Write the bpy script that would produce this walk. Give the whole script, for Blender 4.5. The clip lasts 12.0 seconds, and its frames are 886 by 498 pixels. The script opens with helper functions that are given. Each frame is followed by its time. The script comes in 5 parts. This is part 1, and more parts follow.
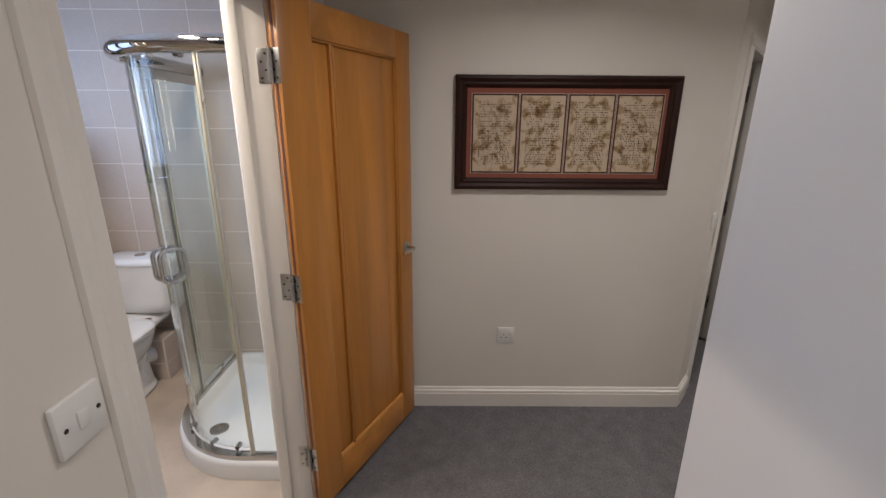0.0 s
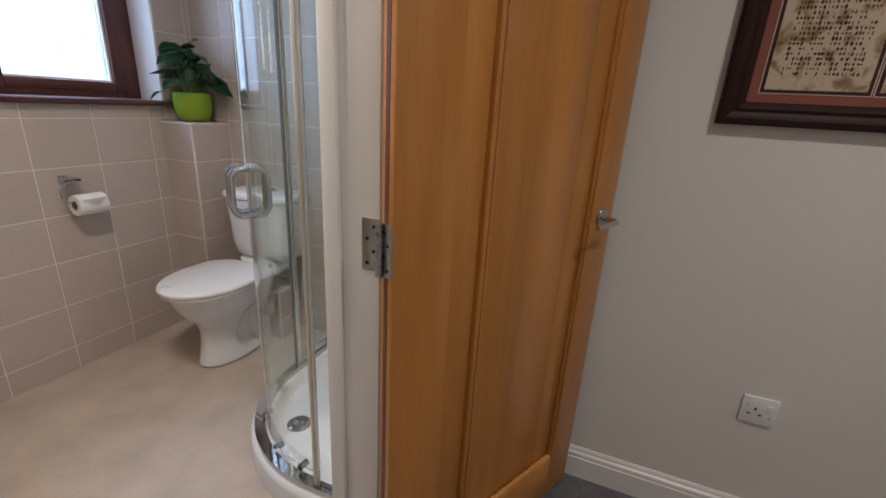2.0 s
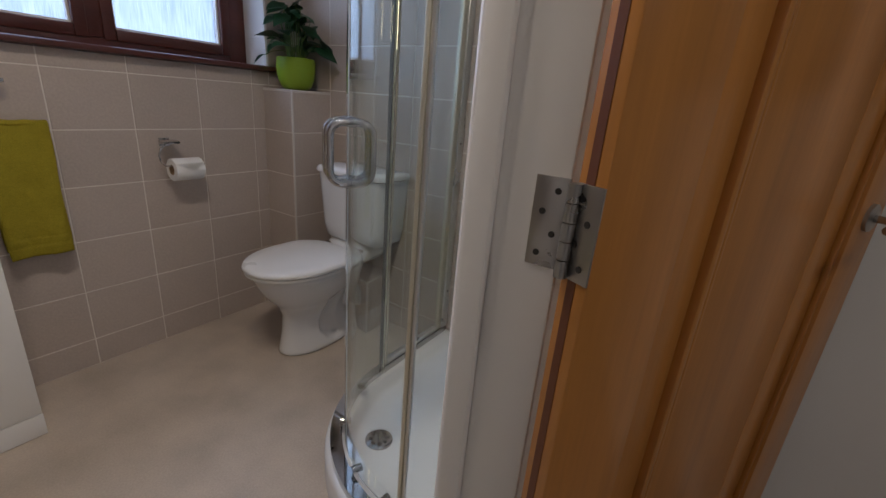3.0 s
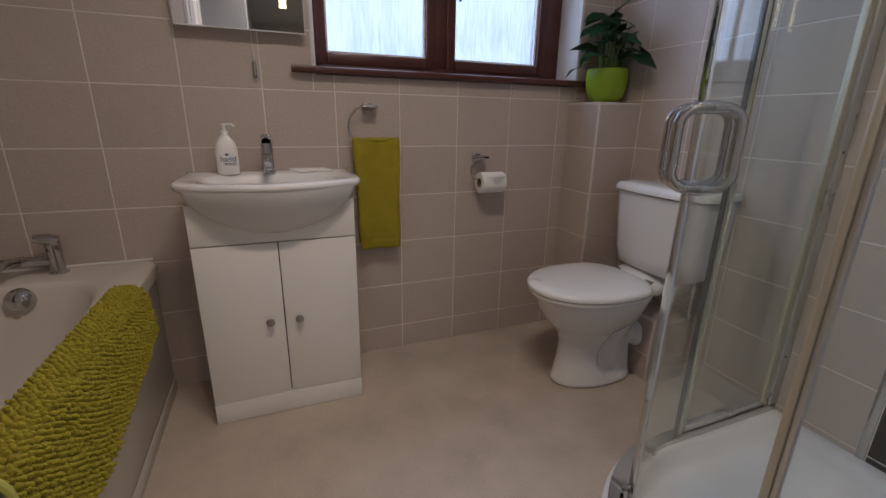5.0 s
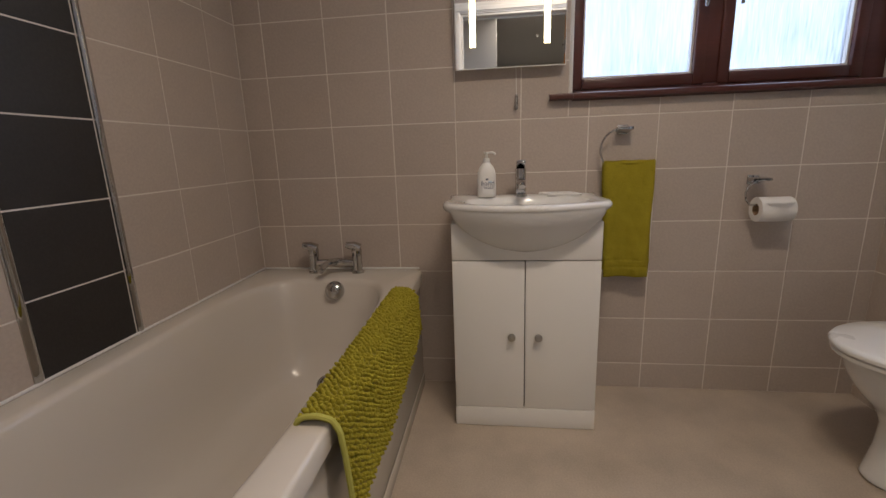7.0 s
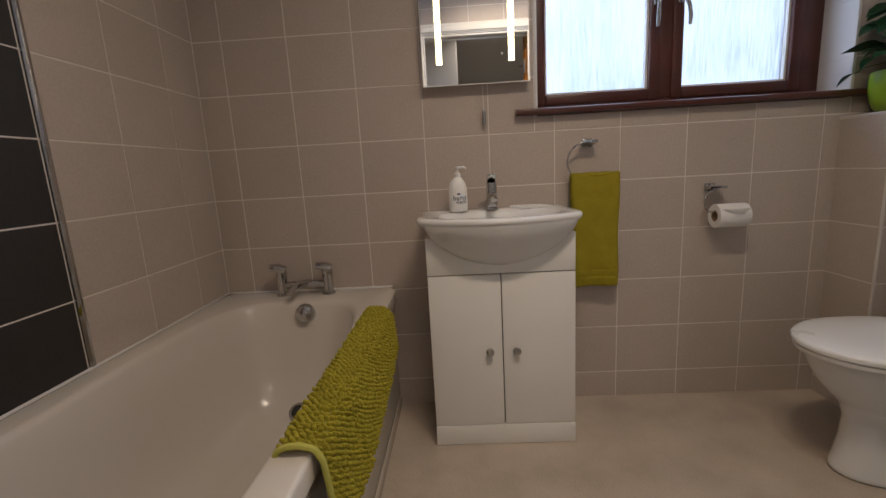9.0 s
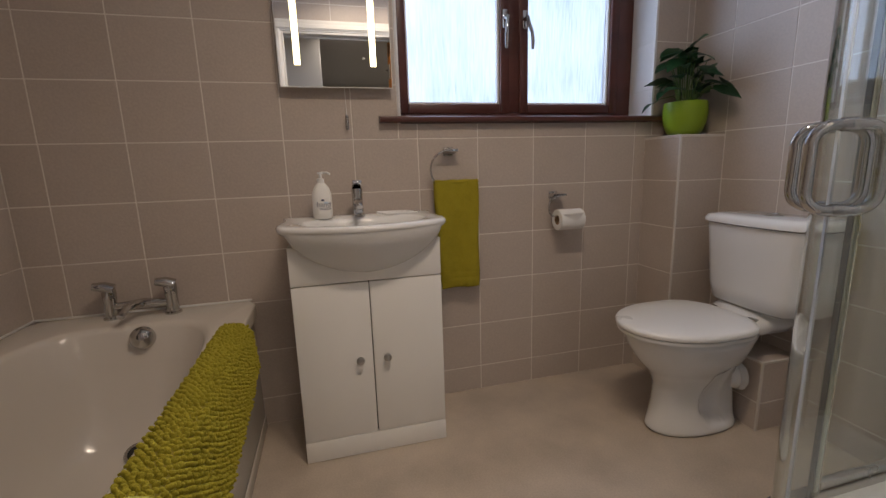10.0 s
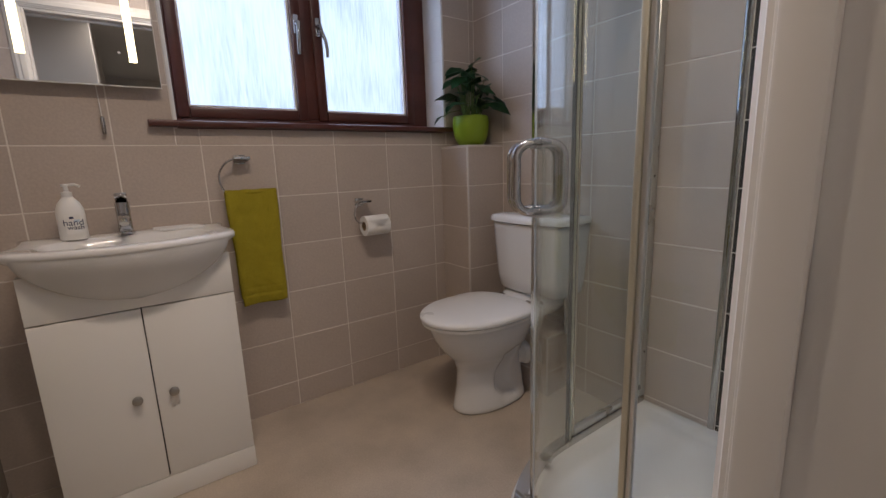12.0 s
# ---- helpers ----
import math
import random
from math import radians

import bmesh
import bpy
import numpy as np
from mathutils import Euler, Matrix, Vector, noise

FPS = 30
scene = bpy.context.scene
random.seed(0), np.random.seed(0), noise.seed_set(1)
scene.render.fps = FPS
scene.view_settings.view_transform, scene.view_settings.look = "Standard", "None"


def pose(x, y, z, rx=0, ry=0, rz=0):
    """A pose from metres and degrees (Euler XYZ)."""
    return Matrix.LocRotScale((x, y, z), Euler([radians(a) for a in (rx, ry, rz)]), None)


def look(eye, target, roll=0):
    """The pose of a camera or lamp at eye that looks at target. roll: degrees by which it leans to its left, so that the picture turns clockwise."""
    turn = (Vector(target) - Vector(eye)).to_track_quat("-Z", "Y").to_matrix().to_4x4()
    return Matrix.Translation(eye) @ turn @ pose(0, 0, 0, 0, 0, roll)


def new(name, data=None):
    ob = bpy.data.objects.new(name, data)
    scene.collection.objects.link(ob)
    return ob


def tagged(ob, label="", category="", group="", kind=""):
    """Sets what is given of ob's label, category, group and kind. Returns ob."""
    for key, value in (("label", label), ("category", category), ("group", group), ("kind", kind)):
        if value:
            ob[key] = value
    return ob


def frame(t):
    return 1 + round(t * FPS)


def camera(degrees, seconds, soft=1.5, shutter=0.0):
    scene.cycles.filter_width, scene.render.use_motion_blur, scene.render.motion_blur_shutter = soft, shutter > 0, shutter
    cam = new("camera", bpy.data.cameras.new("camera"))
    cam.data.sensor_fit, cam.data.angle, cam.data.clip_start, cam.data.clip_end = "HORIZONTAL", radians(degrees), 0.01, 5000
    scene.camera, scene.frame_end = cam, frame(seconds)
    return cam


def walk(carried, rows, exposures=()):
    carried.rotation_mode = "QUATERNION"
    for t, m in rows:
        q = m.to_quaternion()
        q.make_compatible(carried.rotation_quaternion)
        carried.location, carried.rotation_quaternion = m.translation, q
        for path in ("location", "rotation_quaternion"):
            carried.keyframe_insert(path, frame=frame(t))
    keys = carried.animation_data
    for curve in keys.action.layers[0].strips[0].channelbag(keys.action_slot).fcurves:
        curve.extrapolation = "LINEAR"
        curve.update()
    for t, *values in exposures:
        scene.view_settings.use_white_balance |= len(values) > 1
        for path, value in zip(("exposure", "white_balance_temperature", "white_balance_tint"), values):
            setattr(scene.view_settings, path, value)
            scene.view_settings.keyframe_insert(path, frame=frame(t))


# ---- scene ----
cam = camera(91.9, 12.0)
PATH = [
    (0, (-0.094, 0.264, 1.560), (-0.087, 2.180, 0.989), 0.4),
    (0.3, (-0.104, 0.345, 1.535), (-0.114, 2.262, 0.963), 0.5),
    (0.5, (-0.113, 0.418, 1.510), (-0.140, 2.334, 0.935), 0.6),
    (1, (-0.170, 0.624, 1.453), (-0.258, 2.531, 0.857), 0.5),
    (1.5, (-0.210, 0.847, 1.352), (-0.601, 2.711, 0.739), 0.8),
    (2, (-0.242, 1.032, 1.242), (-0.940, 2.798, 0.613), 3.3),
    (2.5, (-0.376, 1.158, 1.159), (-1.261, 2.835, 0.522), 3.9),
    (2.7, (-0.427, 1.195, 1.137), (-1.345, 2.852, 0.497), 4.4),
    (4.3, (-0.653, 1.317, 1.034), (-2.250, 2.328, 0.375), 2.0),
    (4.5, (-0.659, 1.288, 1.028), (-2.310, 2.223, 0.396), 1.6),
    (5, (-0.670, 1.257, 1.023), (-2.449, 1.964, 0.440), 1.0),
    (5.5, (-0.679, 1.232, 1.017), (-2.535, 1.738, 0.465), 1.1),
    (6, (-0.686, 1.200, 1.018), (-2.583, 1.525, 0.476), 0.8),
    (6.5, (-0.684, 1.180, 1.008), (-2.623, 1.240, 0.522), -0.7),
    (7, (-0.677, 1.155, 1.003), (-2.610, 0.907, 0.559), -2.0),
    (7.2, (-0.679, 1.152, 1.006), (-2.593, 0.776, 0.570), -2.4),
    (8.8, (-0.690, 1.120, 0.985), (-2.647, 0.906, 0.625), -3.3),
    (9, (-0.690, 1.122, 0.988), (-2.655, 1.037, 0.625), -3.2),
    (9.5, (-0.693, 1.128, 1.001), (-2.637, 1.399, 0.622), -2.5),
    (10, (-0.693, 1.145, 1.003), (-2.593, 1.639, 0.623), -1.8),
    (10.5, (-0.693, 1.162, 1.004), (-2.553, 1.793, 0.626), -1.8),
    (11, (-0.679, 1.206, 1.000), (-2.489, 1.968, 0.617), -2.2),
    (11.5, (-0.655, 1.240, 1.000), (-2.390, 2.158, 0.614), -2.4),
    (12, (-0.610, 1.283, 1.012), (-2.214, 2.416, 0.628), -2.0),
]
walk(cam, [(t, look(eye, target, roll)) for t, eye, target, roll in PATH],
     [(0, 0.15, 5680, 13), (1.0, 0.22, 5680, 13), (1.5, 0.20, 5650, 13), (2.0, -0.08, 5600, 13), (2.5, -0.62, 5540, 13), (4.5, -0.98, 5680, 17),
      (5.5, -0.64, 5880, 17), (6.0, -0.66, 5950, 16), (7.0, -0.56, 6080, 14), (9.5, -0.70, 6150, 14), (10.5, -0.62, 6100, 16), (12, -0.73, 6020, 17)])


# ---------- settings ----------
CEIL = 2.35
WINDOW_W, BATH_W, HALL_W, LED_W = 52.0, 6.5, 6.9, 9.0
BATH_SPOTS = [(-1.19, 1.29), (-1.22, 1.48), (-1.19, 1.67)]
# unseen hall lamps at assumed places: far wall, picture wall, near corridor
HALL_SPOTS = [(2.35, 2.10), (0.46, 1.42), (-0.05, -0.10)]

# ---------- light ----------
world = bpy.data.worlds.new("sky"); scene.world = world; world.use_nodes = True
wn = world.node_tree.nodes
sky = wn.new("ShaderNodeTexSky"); sky.sky_type = 'NISHITA'; sky.sun_disc = False
sky.sun_elevation, sky.sun_rotation = radians(35), radians(60)
wn["Background"].inputs[1].default_value = 0.08
world.node_tree.links.new(sky.outputs[0], wn["Background"].inputs[0])


def area_lamp(name, size_x, size_y, power, colour, m):
    d = bpy.data.lights.new(name, 'AREA')
    d.shape, d.size, d.size_y, d.energy, d.color = 'RECTANGLE', size_x, size_y, power, colour
    ob = new(name, d)
    ob.matrix_world = m
    return ob


# daylight through the bathroom window, and the ceiling lights
area_lamp("window_daylight", 1.5, 1.2, WINDOW_W, (0.60, 0.755, 1.0), look((-2.74, 2.0, 1.68), (0, 2.0, 1.6)))


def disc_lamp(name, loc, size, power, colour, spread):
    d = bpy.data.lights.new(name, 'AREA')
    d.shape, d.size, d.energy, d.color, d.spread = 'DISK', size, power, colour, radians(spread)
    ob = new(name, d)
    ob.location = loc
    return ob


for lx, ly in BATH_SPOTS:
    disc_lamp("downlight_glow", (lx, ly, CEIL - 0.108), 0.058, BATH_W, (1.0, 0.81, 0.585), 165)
# added hall light, powers set per lamp to balance the walls
for lx, ly in HALL_SPOTS:
    disc_lamp("hall_fill_glow", (lx, ly, CEIL - 0.012), 0.075, HALL_W * (1.5 if lx > 1 else 1.25 if ly > 1 else 0.80), (1.0, 0.875, 0.72), 148)


# ---------- materials ----------
def material(name, colour, rough=0.5, metal=0.0, vary=0.08, scale=8.0, bump=0.0, bump_scale=60.0, fine=0.0, rough_vary=0.08,
             coat=0.0, spec=0.5, per_object=0.0, stretch=(1, 1, 1)):
    """Principled material with a broad and a fine colour variation, uneven gloss and a fine relief."""
    m = bpy.data.materials.new(name); m.use_nodes = True
    t = m.node_tree; n, l = t.nodes, t.links
    b = n["Principled BSDF"]
    b.inputs["Roughness"].default_value, b.inputs["Metallic"].default_value = rough, metal
    b.inputs["Coat Weight"].default_value, b.inputs["Specular IOR Level"].default_value = coat, spec
    tc = n.new("ShaderNodeTexCoord"); mp = n.new("ShaderNodeMapping"); mp.inputs["Scale"].default_value = stretch
    l.new(tc.outputs["Object"], mp.inputs[0])
    big = n.new("ShaderNodeTexNoise"); big.inputs["Scale"].default_value = scale; big.inputs["Detail"].default_value = 4
    small = n.new("ShaderNodeTexNoise"); small.inputs["Scale"].default_value = bump_scale; small.inputs["Detail"].default_value = 3
    l.new(mp.outputs[0], big.inputs[0]); l.new(mp.outputs[0], small.inputs[0])
    mix = n.new("ShaderNodeMix"); mix.data_type = 'RGBA'
    lo = [max(0, c * (1 - vary)) for c in colour]; hi = [min(1, c * (1 + vary)) for c in colour]
    mix.inputs[6].default_value, mix.inputs[7].default_value = (*lo, 1), (*hi, 1)
    l.new(big.outputs["Fac"], mix.inputs[0])
    col = mix.outputs[2]
    if fine:
        mf = n.new("ShaderNodeMix"); mf.data_type = 'RGBA'; mf.blend_type = 'MULTIPLY'; mf.inputs[0].default_value = 1
        rmp = n.new("ShaderNodeMapRange"); rmp.inputs[1].default_value, rmp.inputs[2].default_value = 0.3, 0.7
        rmp.inputs[3].default_value, rmp.inputs[4].default_value = 1 - fine, 1 + fine
        l.new(small.outputs["Fac"], rmp.inputs[0]); l.new(col, mf.inputs[6]); l.new(rmp.outputs[0], mf.inputs[7])
        col = mf.outputs[2]
    if per_object:
        oi = n.new("ShaderNodeObjectInfo"); mo = n.new("ShaderNodeMapRange")
        mo.inputs[3].default_value, mo.inputs[4].default_value = 1 - per_object, 1 + per_object
        mm = n.new("ShaderNodeMix"); mm.data_type = 'RGBA'; mm.blend_type = 'MULTIPLY'; mm.inputs[0].default_value = 1
        l.new(oi.outputs["Random"], mo.inputs[0]); l.new(col, mm.inputs[6]); l.new(mo.outputs[0], mm.inputs[7])
        col = mm.outputs[2]
    l.new(col, b.inputs["Base Color"])
    rr = n.new("ShaderNodeMapRange"); rr.inputs[3].default_value, rr.inputs[4].default_value = max(0, rough - rough_vary), min(1, rough + rough_vary)
    l.new(big.outputs["Fac"], rr.inputs[0]); l.new(rr.outputs[0], b.inputs["Roughness"])
    if bump:
        bp = n.new("ShaderNodeBump"); bp.inputs["Strength"].default_value = bump; bp.inputs["Distance"].default_value = 0.002
        l.new(small.outputs["Fac"], bp.inputs["Height"]); l.new(bp.outputs[0], b.inputs["Normal"])
    return m


def oak(name, colour, grain_axis=2):
    """Varnished oak: long grain along one axis, fine pores and broad tone shifts."""
    m = bpy.data.materials.new(name); m.use_nodes = True
    t = m.node_tree; n, l = t.nodes, t.links; b = n["Principled BSDF"]
    tc = n.new("ShaderNodeTexCoord"); mp = n.new("ShaderNodeMapping")
    s = [9.0, 9.0, 9.0]; s[grain_axis] = 0.7
    mp.inputs["Scale"].default_value = s
    l.new(tc.outputs["Object"], mp.inputs[0])
    a = n.new("ShaderNodeTexNoise"); a.inputs["Scale"].default_value = 1.0; a.inputs["Detail"].default_value = 5; a.inputs["Distortion"].default_value = 0.6
    f = n.new("ShaderNodeTexNoise"); f.inputs["Scale"].default_value = 14.0; f.inputs["Detail"].default_value = 3
    l.new(mp.outputs[0], a.inputs[0]); l.new(mp.outputs[0], f.inputs[0])
    r = n.new("ShaderNodeValToRGB")
    r.color_ramp.elements[0].position, r.color_ramp.elements[1].position = 0.30, 0.72
    r.color_ramp.elements[0].color = (*[c * 0.76 for c in colour], 1)
    r.color_ramp.elements[1].color = (*[min(1, c * 1.20) for c in colour], 1)
    l.new(a.outputs["Fac"], r.inputs[0])
    mr = n.new("ShaderNodeMapRange"); mr.inputs[1].default_value, mr.inputs[2].default_value = 0.3, 0.7
    mr.inputs[3].default_value, mr.inputs[4].default_value = 0.94, 1.04
    l.new(f.outputs["Fac"], mr.inputs[0])
    mx = n.new("ShaderNodeMix"); mx.data_type = 'RGBA'; mx.blend_type = 'MULTIPLY'; mx.inputs[0].default_value = 1
    l.new(r.outputs[0], mx.inputs[6]); l.new(mr.outputs[0], mx.inputs[7]); l.new(mx.outputs[2], b.inputs["Base Color"])
    b.inputs["Roughness"].default_value = 0.33
    b.inputs["Coat Weight"].default_value = 0.12; b.inputs["Coat Roughness"].default_value = 0.2
    bp = n.new("ShaderNodeBump"); bp.inputs["Strength"].default_value = 0.12; bp.inputs["Distance"].default_value = 0.001
    l.new(f.outputs["Fac"], bp.inputs["Height"]); l.new(bp.outputs[0], b.inputs["Normal"])
    return m


def glass(name, tint, rough=0.0, streaks=False):
    m = bpy.data.materials.new(name); m.use_nodes = True
    t = m.node_tree; n, l = t.nodes, t.links; b = n["Principled BSDF"]
    b.inputs["Base Color"].default_value = (*tint, 1); b.inputs["Roughness"].default_value = rough
    b.inputs["Transmission Weight"].default_value = 1.0; b.inputs["IOR"].default_value = 1.45
    if streaks:
        tc = n.new("ShaderNodeTexCoord"); mp = n.new("ShaderNodeMapping"); mp.inputs["Scale"].default_value = (1, 130, 11)
        nz = n.new("ShaderNodeTexNoise"); nz.inputs["Scale"].default_value = 1.0; nz.inputs["Detail"].default_value = 4
        bp = n.new("ShaderNodeBump"); bp.inputs["Strength"].default_value = 0.6; bp.inputs["Distance"].default_value = 0.004
        l.new(tc.outputs["Object"], mp.inputs[0]); l.new(mp.outputs[0], nz.inputs[0])
        l.new(nz.outputs["Fac"], bp.inputs["Height"]); l.new(bp.outputs[0], b.inputs["Normal"])
        soft_noise = n.new("ShaderNodeTexNoise"); soft_noise.inputs["Scale"].default_value = 2.4; soft_noise.inputs["Detail"].default_value = 2
        l.new(tc.outputs["Object"], soft_noise.inputs[0])
        mul = n.new("ShaderNodeMath"); mul.operation = 'MULTIPLY'
        l.new(nz.outputs["Fac"], mul.inputs[0]); l.new(soft_noise.outputs["Fac"], mul.inputs[1])
        # low tints dim the daylight lamp seen behind the pane's own streaks
        r = n.new("ShaderNodeValToRGB")
        r.color_ramp.elements[0].position, r.color_ramp.elements[1].position = 0.18, 0.42
        r.color_ramp.elements[0].color = (0.285, 0.276, 0.268, 1); r.color_ramp.elements[1].color = (0.168, 0.172, 0.182, 1)
        l.new(mul.outputs[0], r.inputs[0]); l.new(r.outputs[0], b.inputs["Base Color"])
    return m


def glow(name, colour, strength):
    m = bpy.data.materials.new(name); m.use_nodes = True
    b = m.node_tree.nodes["Principled BSDF"]
    b.inputs["Base Color"].default_value = (*colour, 1)
    b.inputs["Emission Color"].default_value = (*colour, 1); b.inputs["Emission Strength"].default_value = strength
    return m


M_WALL = material("cream_paint", (0.71, 0.675, 0.62), 0.62, vary=0.03, scale=3, bump=0.07, bump_scale=160, rough_vary=0.05)
M_CEIL = material("white_ceiling_paint", (0.80, 0.79, 0.76), 0.75, vary=0.02, scale=3, bump=0.2, bump_scale=180)
M_GLOSS = material("white_gloss_paint", (0.78, 0.75, 0.70), 0.32, vary=0.03, scale=6, bump=0.05, bump_scale=90)
M_TILE = material("taupe_tile", (0.478, 0.408, 0.352), 0.42, vary=0.05, scale=9, bump=0.22, bump_scale=130, fine=0.05, per_object=0.035)
M_DARK = material("charcoal_tile", (0.022, 0.019, 0.017), 0.50, vary=0.25, scale=12, bump=0.2, bump_scale=150, fine=0.15, per_object=0.10)
M_GROUT = material("pale_grout", (0.74, 0.69, 0.63), 0.85, vary=0.08, scale=14, bump=0.3, bump_scale=300)
M_VINYL = material("beige_vinyl", (0.475, 0.400, 0.320), 0.42, vary=0.34, scale=5.5, bump=0.12, bump_scale=170, fine=0.07, rough_vary=0.14)
M_CARPET = material("grey_carpet", (0.150, 0.145, 0.152), 0.97, vary=0.26, scale=13, bump=1.0, bump_scale=300, fine=0.45, spec=0.1)
M_OAK = oak("golden_oak", (0.475, 0.200, 0.037))
# lighter copy of the oak: light on the bottom bevel put into the colour
M_OAKLIT = oak("oak_bead_lit", (0.62, 0.30, 0.075), 0)
M_OAKH = oak("golden_oak_rail", (0.465, 0.198, 0.038), 0)
M_MAHOG = oak("mahogany_stain", (0.090, 0.026, 0.018), 1)
M_CHROME = material("chrome", (0.53, 0.525, 0.52), 0.03, 1.0, vary=0.02, scale=4, rough_vary=0.02)
M_STEEL = material("satin_steel", (0.44, 0.43, 0.41), 0.30, 1.0, vary=0.06, scale=20, bump=0.08, bump_scale=300)
# satin metal whose warm tone is a reflection put into the base colour
M_POST = material("warm_reflection_profile", (0.60, 0.575, 0.465), 0.42, 0.75, vary=0.05, scale=8)
M_ALU = material("silver_profile", (0.62, 0.62, 0.60), 0.30, 0.85, vary=0.04, scale=8)
M_CERAMIC = material("white_ceramic", (0.74, 0.735, 0.725), 0.10, vary=0.015, scale=3, coat=0.4, rough_vary=0.04)
M_ACRYLIC = material("white_acrylic", (0.598, 0.550, 0.488), 0.16, vary=0.02, scale=3, rough_vary=0.06)
M_TRAY = material("white_tray", (0.672, 0.672, 0.664), 0.22, vary=0.02, scale=4)
M_CAB = material("white_lacquer", (0.80, 0.785, 0.75), 0.22, vary=0.015, scale=3)
# near-black for the shade in gaps and holes, also on screw heads
M_GAP = material("dark_gap", (0.03, 0.028, 0.026), 0.9)
M_TOWEL = material("lime_towel", (0.335, 0.275, 0.022), 0.95, vary=0.12, scale=22, bump=1.0, bump_scale=500, fine=0.3, spec=0.1)
M_MAT = material("lime_mat", (0.37, 0.32, 0.034), 0.92, vary=0.16, scale=40, bump=0.8, bump_scale=500, fine=0.2, spec=0.1)
M_MATBACK = material("olive_mat_backing", (0.24, 0.20, 0.035), 0.95, vary=0.15, scale=40, bump=0.5, bump_scale=400, spec=0.05)
M_SEAL = material("clear_seal", (0.56, 0.60, 0.62), 0.22, vary=0.05, scale=8)
M_SEALD = material("grey_gasket", (0.10, 0.10, 0.10), 0.5, vary=0.1, scale=20)
M_MATEDGE = material("lime_mat_hem", (0.45, 0.43, 0.10), 0.9, vary=0.1, scale=40, bump=0.5, bump_scale=400, spec=0.1)
M_POT = material("lime_pot", (0.209, 0.317, 0.011), 0.30, vary=0.05, scale=8)
M_LEAF = material("leaf_green", (0.018, 0.070, 0.022), 0.34, vary=0.45, scale=14, bump=0.2, bump_scale=80, per_object=0.35)
M_STEM = material("stem_green", (0.10, 0.16, 0.04), 0.5)
M_SOIL = material("soil", (0.03, 0.02, 0.015), 0.95, bump=1.0, bump_scale=150)
M_PAPER = material("tissue_paper", (0.82, 0.81, 0.79), 0.95, vary=0.03, scale=40, bump=0.5, bump_scale=300, spec=0.1)
M_CARD = material("brown_card", (0.28, 0.18, 0.10), 0.9)
M_GROOVE = material("brown_edge_strip", (0.13, 0.042, 0.014), 0.5)
M_BOTTLE = material("white_bottle", (0.80, 0.79, 0.76), 0.30, vary=0.01)
M_BLUE = material("blue_print", (0.012, 0.02, 0.08), 0.5)
M_LABEL = material("label_blue", (0.55, 0.66, 0.76), 0.45)
M_PLASTIC = material("white_plastic", (0.75, 0.74, 0.72), 0.30, vary=0.01)
M_TRIM = material("pale_tile_trim", (0.62, 0.58, 0.53), 0.4, vary=0.04, scale=10)
M_FRAME = material("dark_mahogany_frame", (0.026, 0.009, 0.006), 0.50, vary=0.45, scale=30, bump=0.1, bump_scale=90, spec=0.22)
M_MOUNT = material("terracotta_mount", (0.235, 0.078, 0.052), 0.9, vary=0.06, scale=60, bump=0.3, bump_scale=400)
M_LINE = material("dark_red_line", (0.035, 0.010, 0.010), 0.8)
M_FILLET = material("cream_bevel", (0.52, 0.42, 0.34), 0.8)
def aged_paper(name):
    """Pale paper with brown blotches of its own shape and small foxing."""
    m = bpy.data.materials.new(name); m.use_nodes = True
    t = m.node_tree; n, l = t.nodes, t.links; b = n["Principled BSDF"]
    b.inputs["Roughness"].default_value = 0.9
    tc = n.new("ShaderNodeTexCoord")
    a = n.new("ShaderNodeTexNoise"); a.inputs["Scale"].default_value = 24; a.inputs["Detail"].default_value = 7; a.inputs["Distortion"].default_value = 0.5
    l.new(tc.outputs["Object"], a.inputs[0])
    r = n.new("ShaderNodeValToRGB")
    e = r.color_ramp.elements
    e[0].position, e[0].color = 0.50, (0.52, 0.42, 0.30, 1)
    e[1].position, e[1].color = 0.74, (0.13, 0.068, 0.026, 1)
    mid = e.new(0.61); mid.color = (0.30, 0.20, 0.105, 1)
    l.new(a.outputs["Fac"], r.inputs[0]); l.new(r.outputs[0], b.inputs["Base Color"])
    return m


M_SHEET = aged_paper("aged_paper")
M_INK = material("brown_ink", (0.055, 0.028, 0.012), 0.9, vary=0.4, scale=30)
M_OAKFR = oak("light_oak_frame", (0.36, 0.17, 0.055), 1)
M_CREAM = material("cream_mount", (0.66, 0.60, 0.48), 0.9, vary=0.03, scale=20)
M_PHOTO = material("dark_photo", (0.05, 0.05, 0.055), 0.5, vary=0.6, scale=45)
M_PHOTOL = material("pale_photo_shape", (0.40, 0.38, 0.35), 0.5, vary=0.3, scale=60)
M_GLASS = glass("shower_glass", (0.90, 0.96, 0.95))
M_REVEAL = material("white_reveal_tile", (0.78, 0.77, 0.75), 0.35, vary=0.03, scale=8, bump=0.1, bump_scale=120)
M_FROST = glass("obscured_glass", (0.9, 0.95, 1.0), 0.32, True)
M_LED = glow("led_strip", (1.0, 0.80, 0.42), LED_W)
m_mirror = bpy.data.materials.new("mirror_silver"); m_mirror.use_nodes = True
mb = m_mirror.node_tree.nodes["Principled BSDF"]
mb.inputs["Base Color"].default_value, mb.inputs["Metallic"].default_value, mb.inputs["Roughness"].default_value = (0.86, 0.87, 0.86, 1), 1.0, 0.012


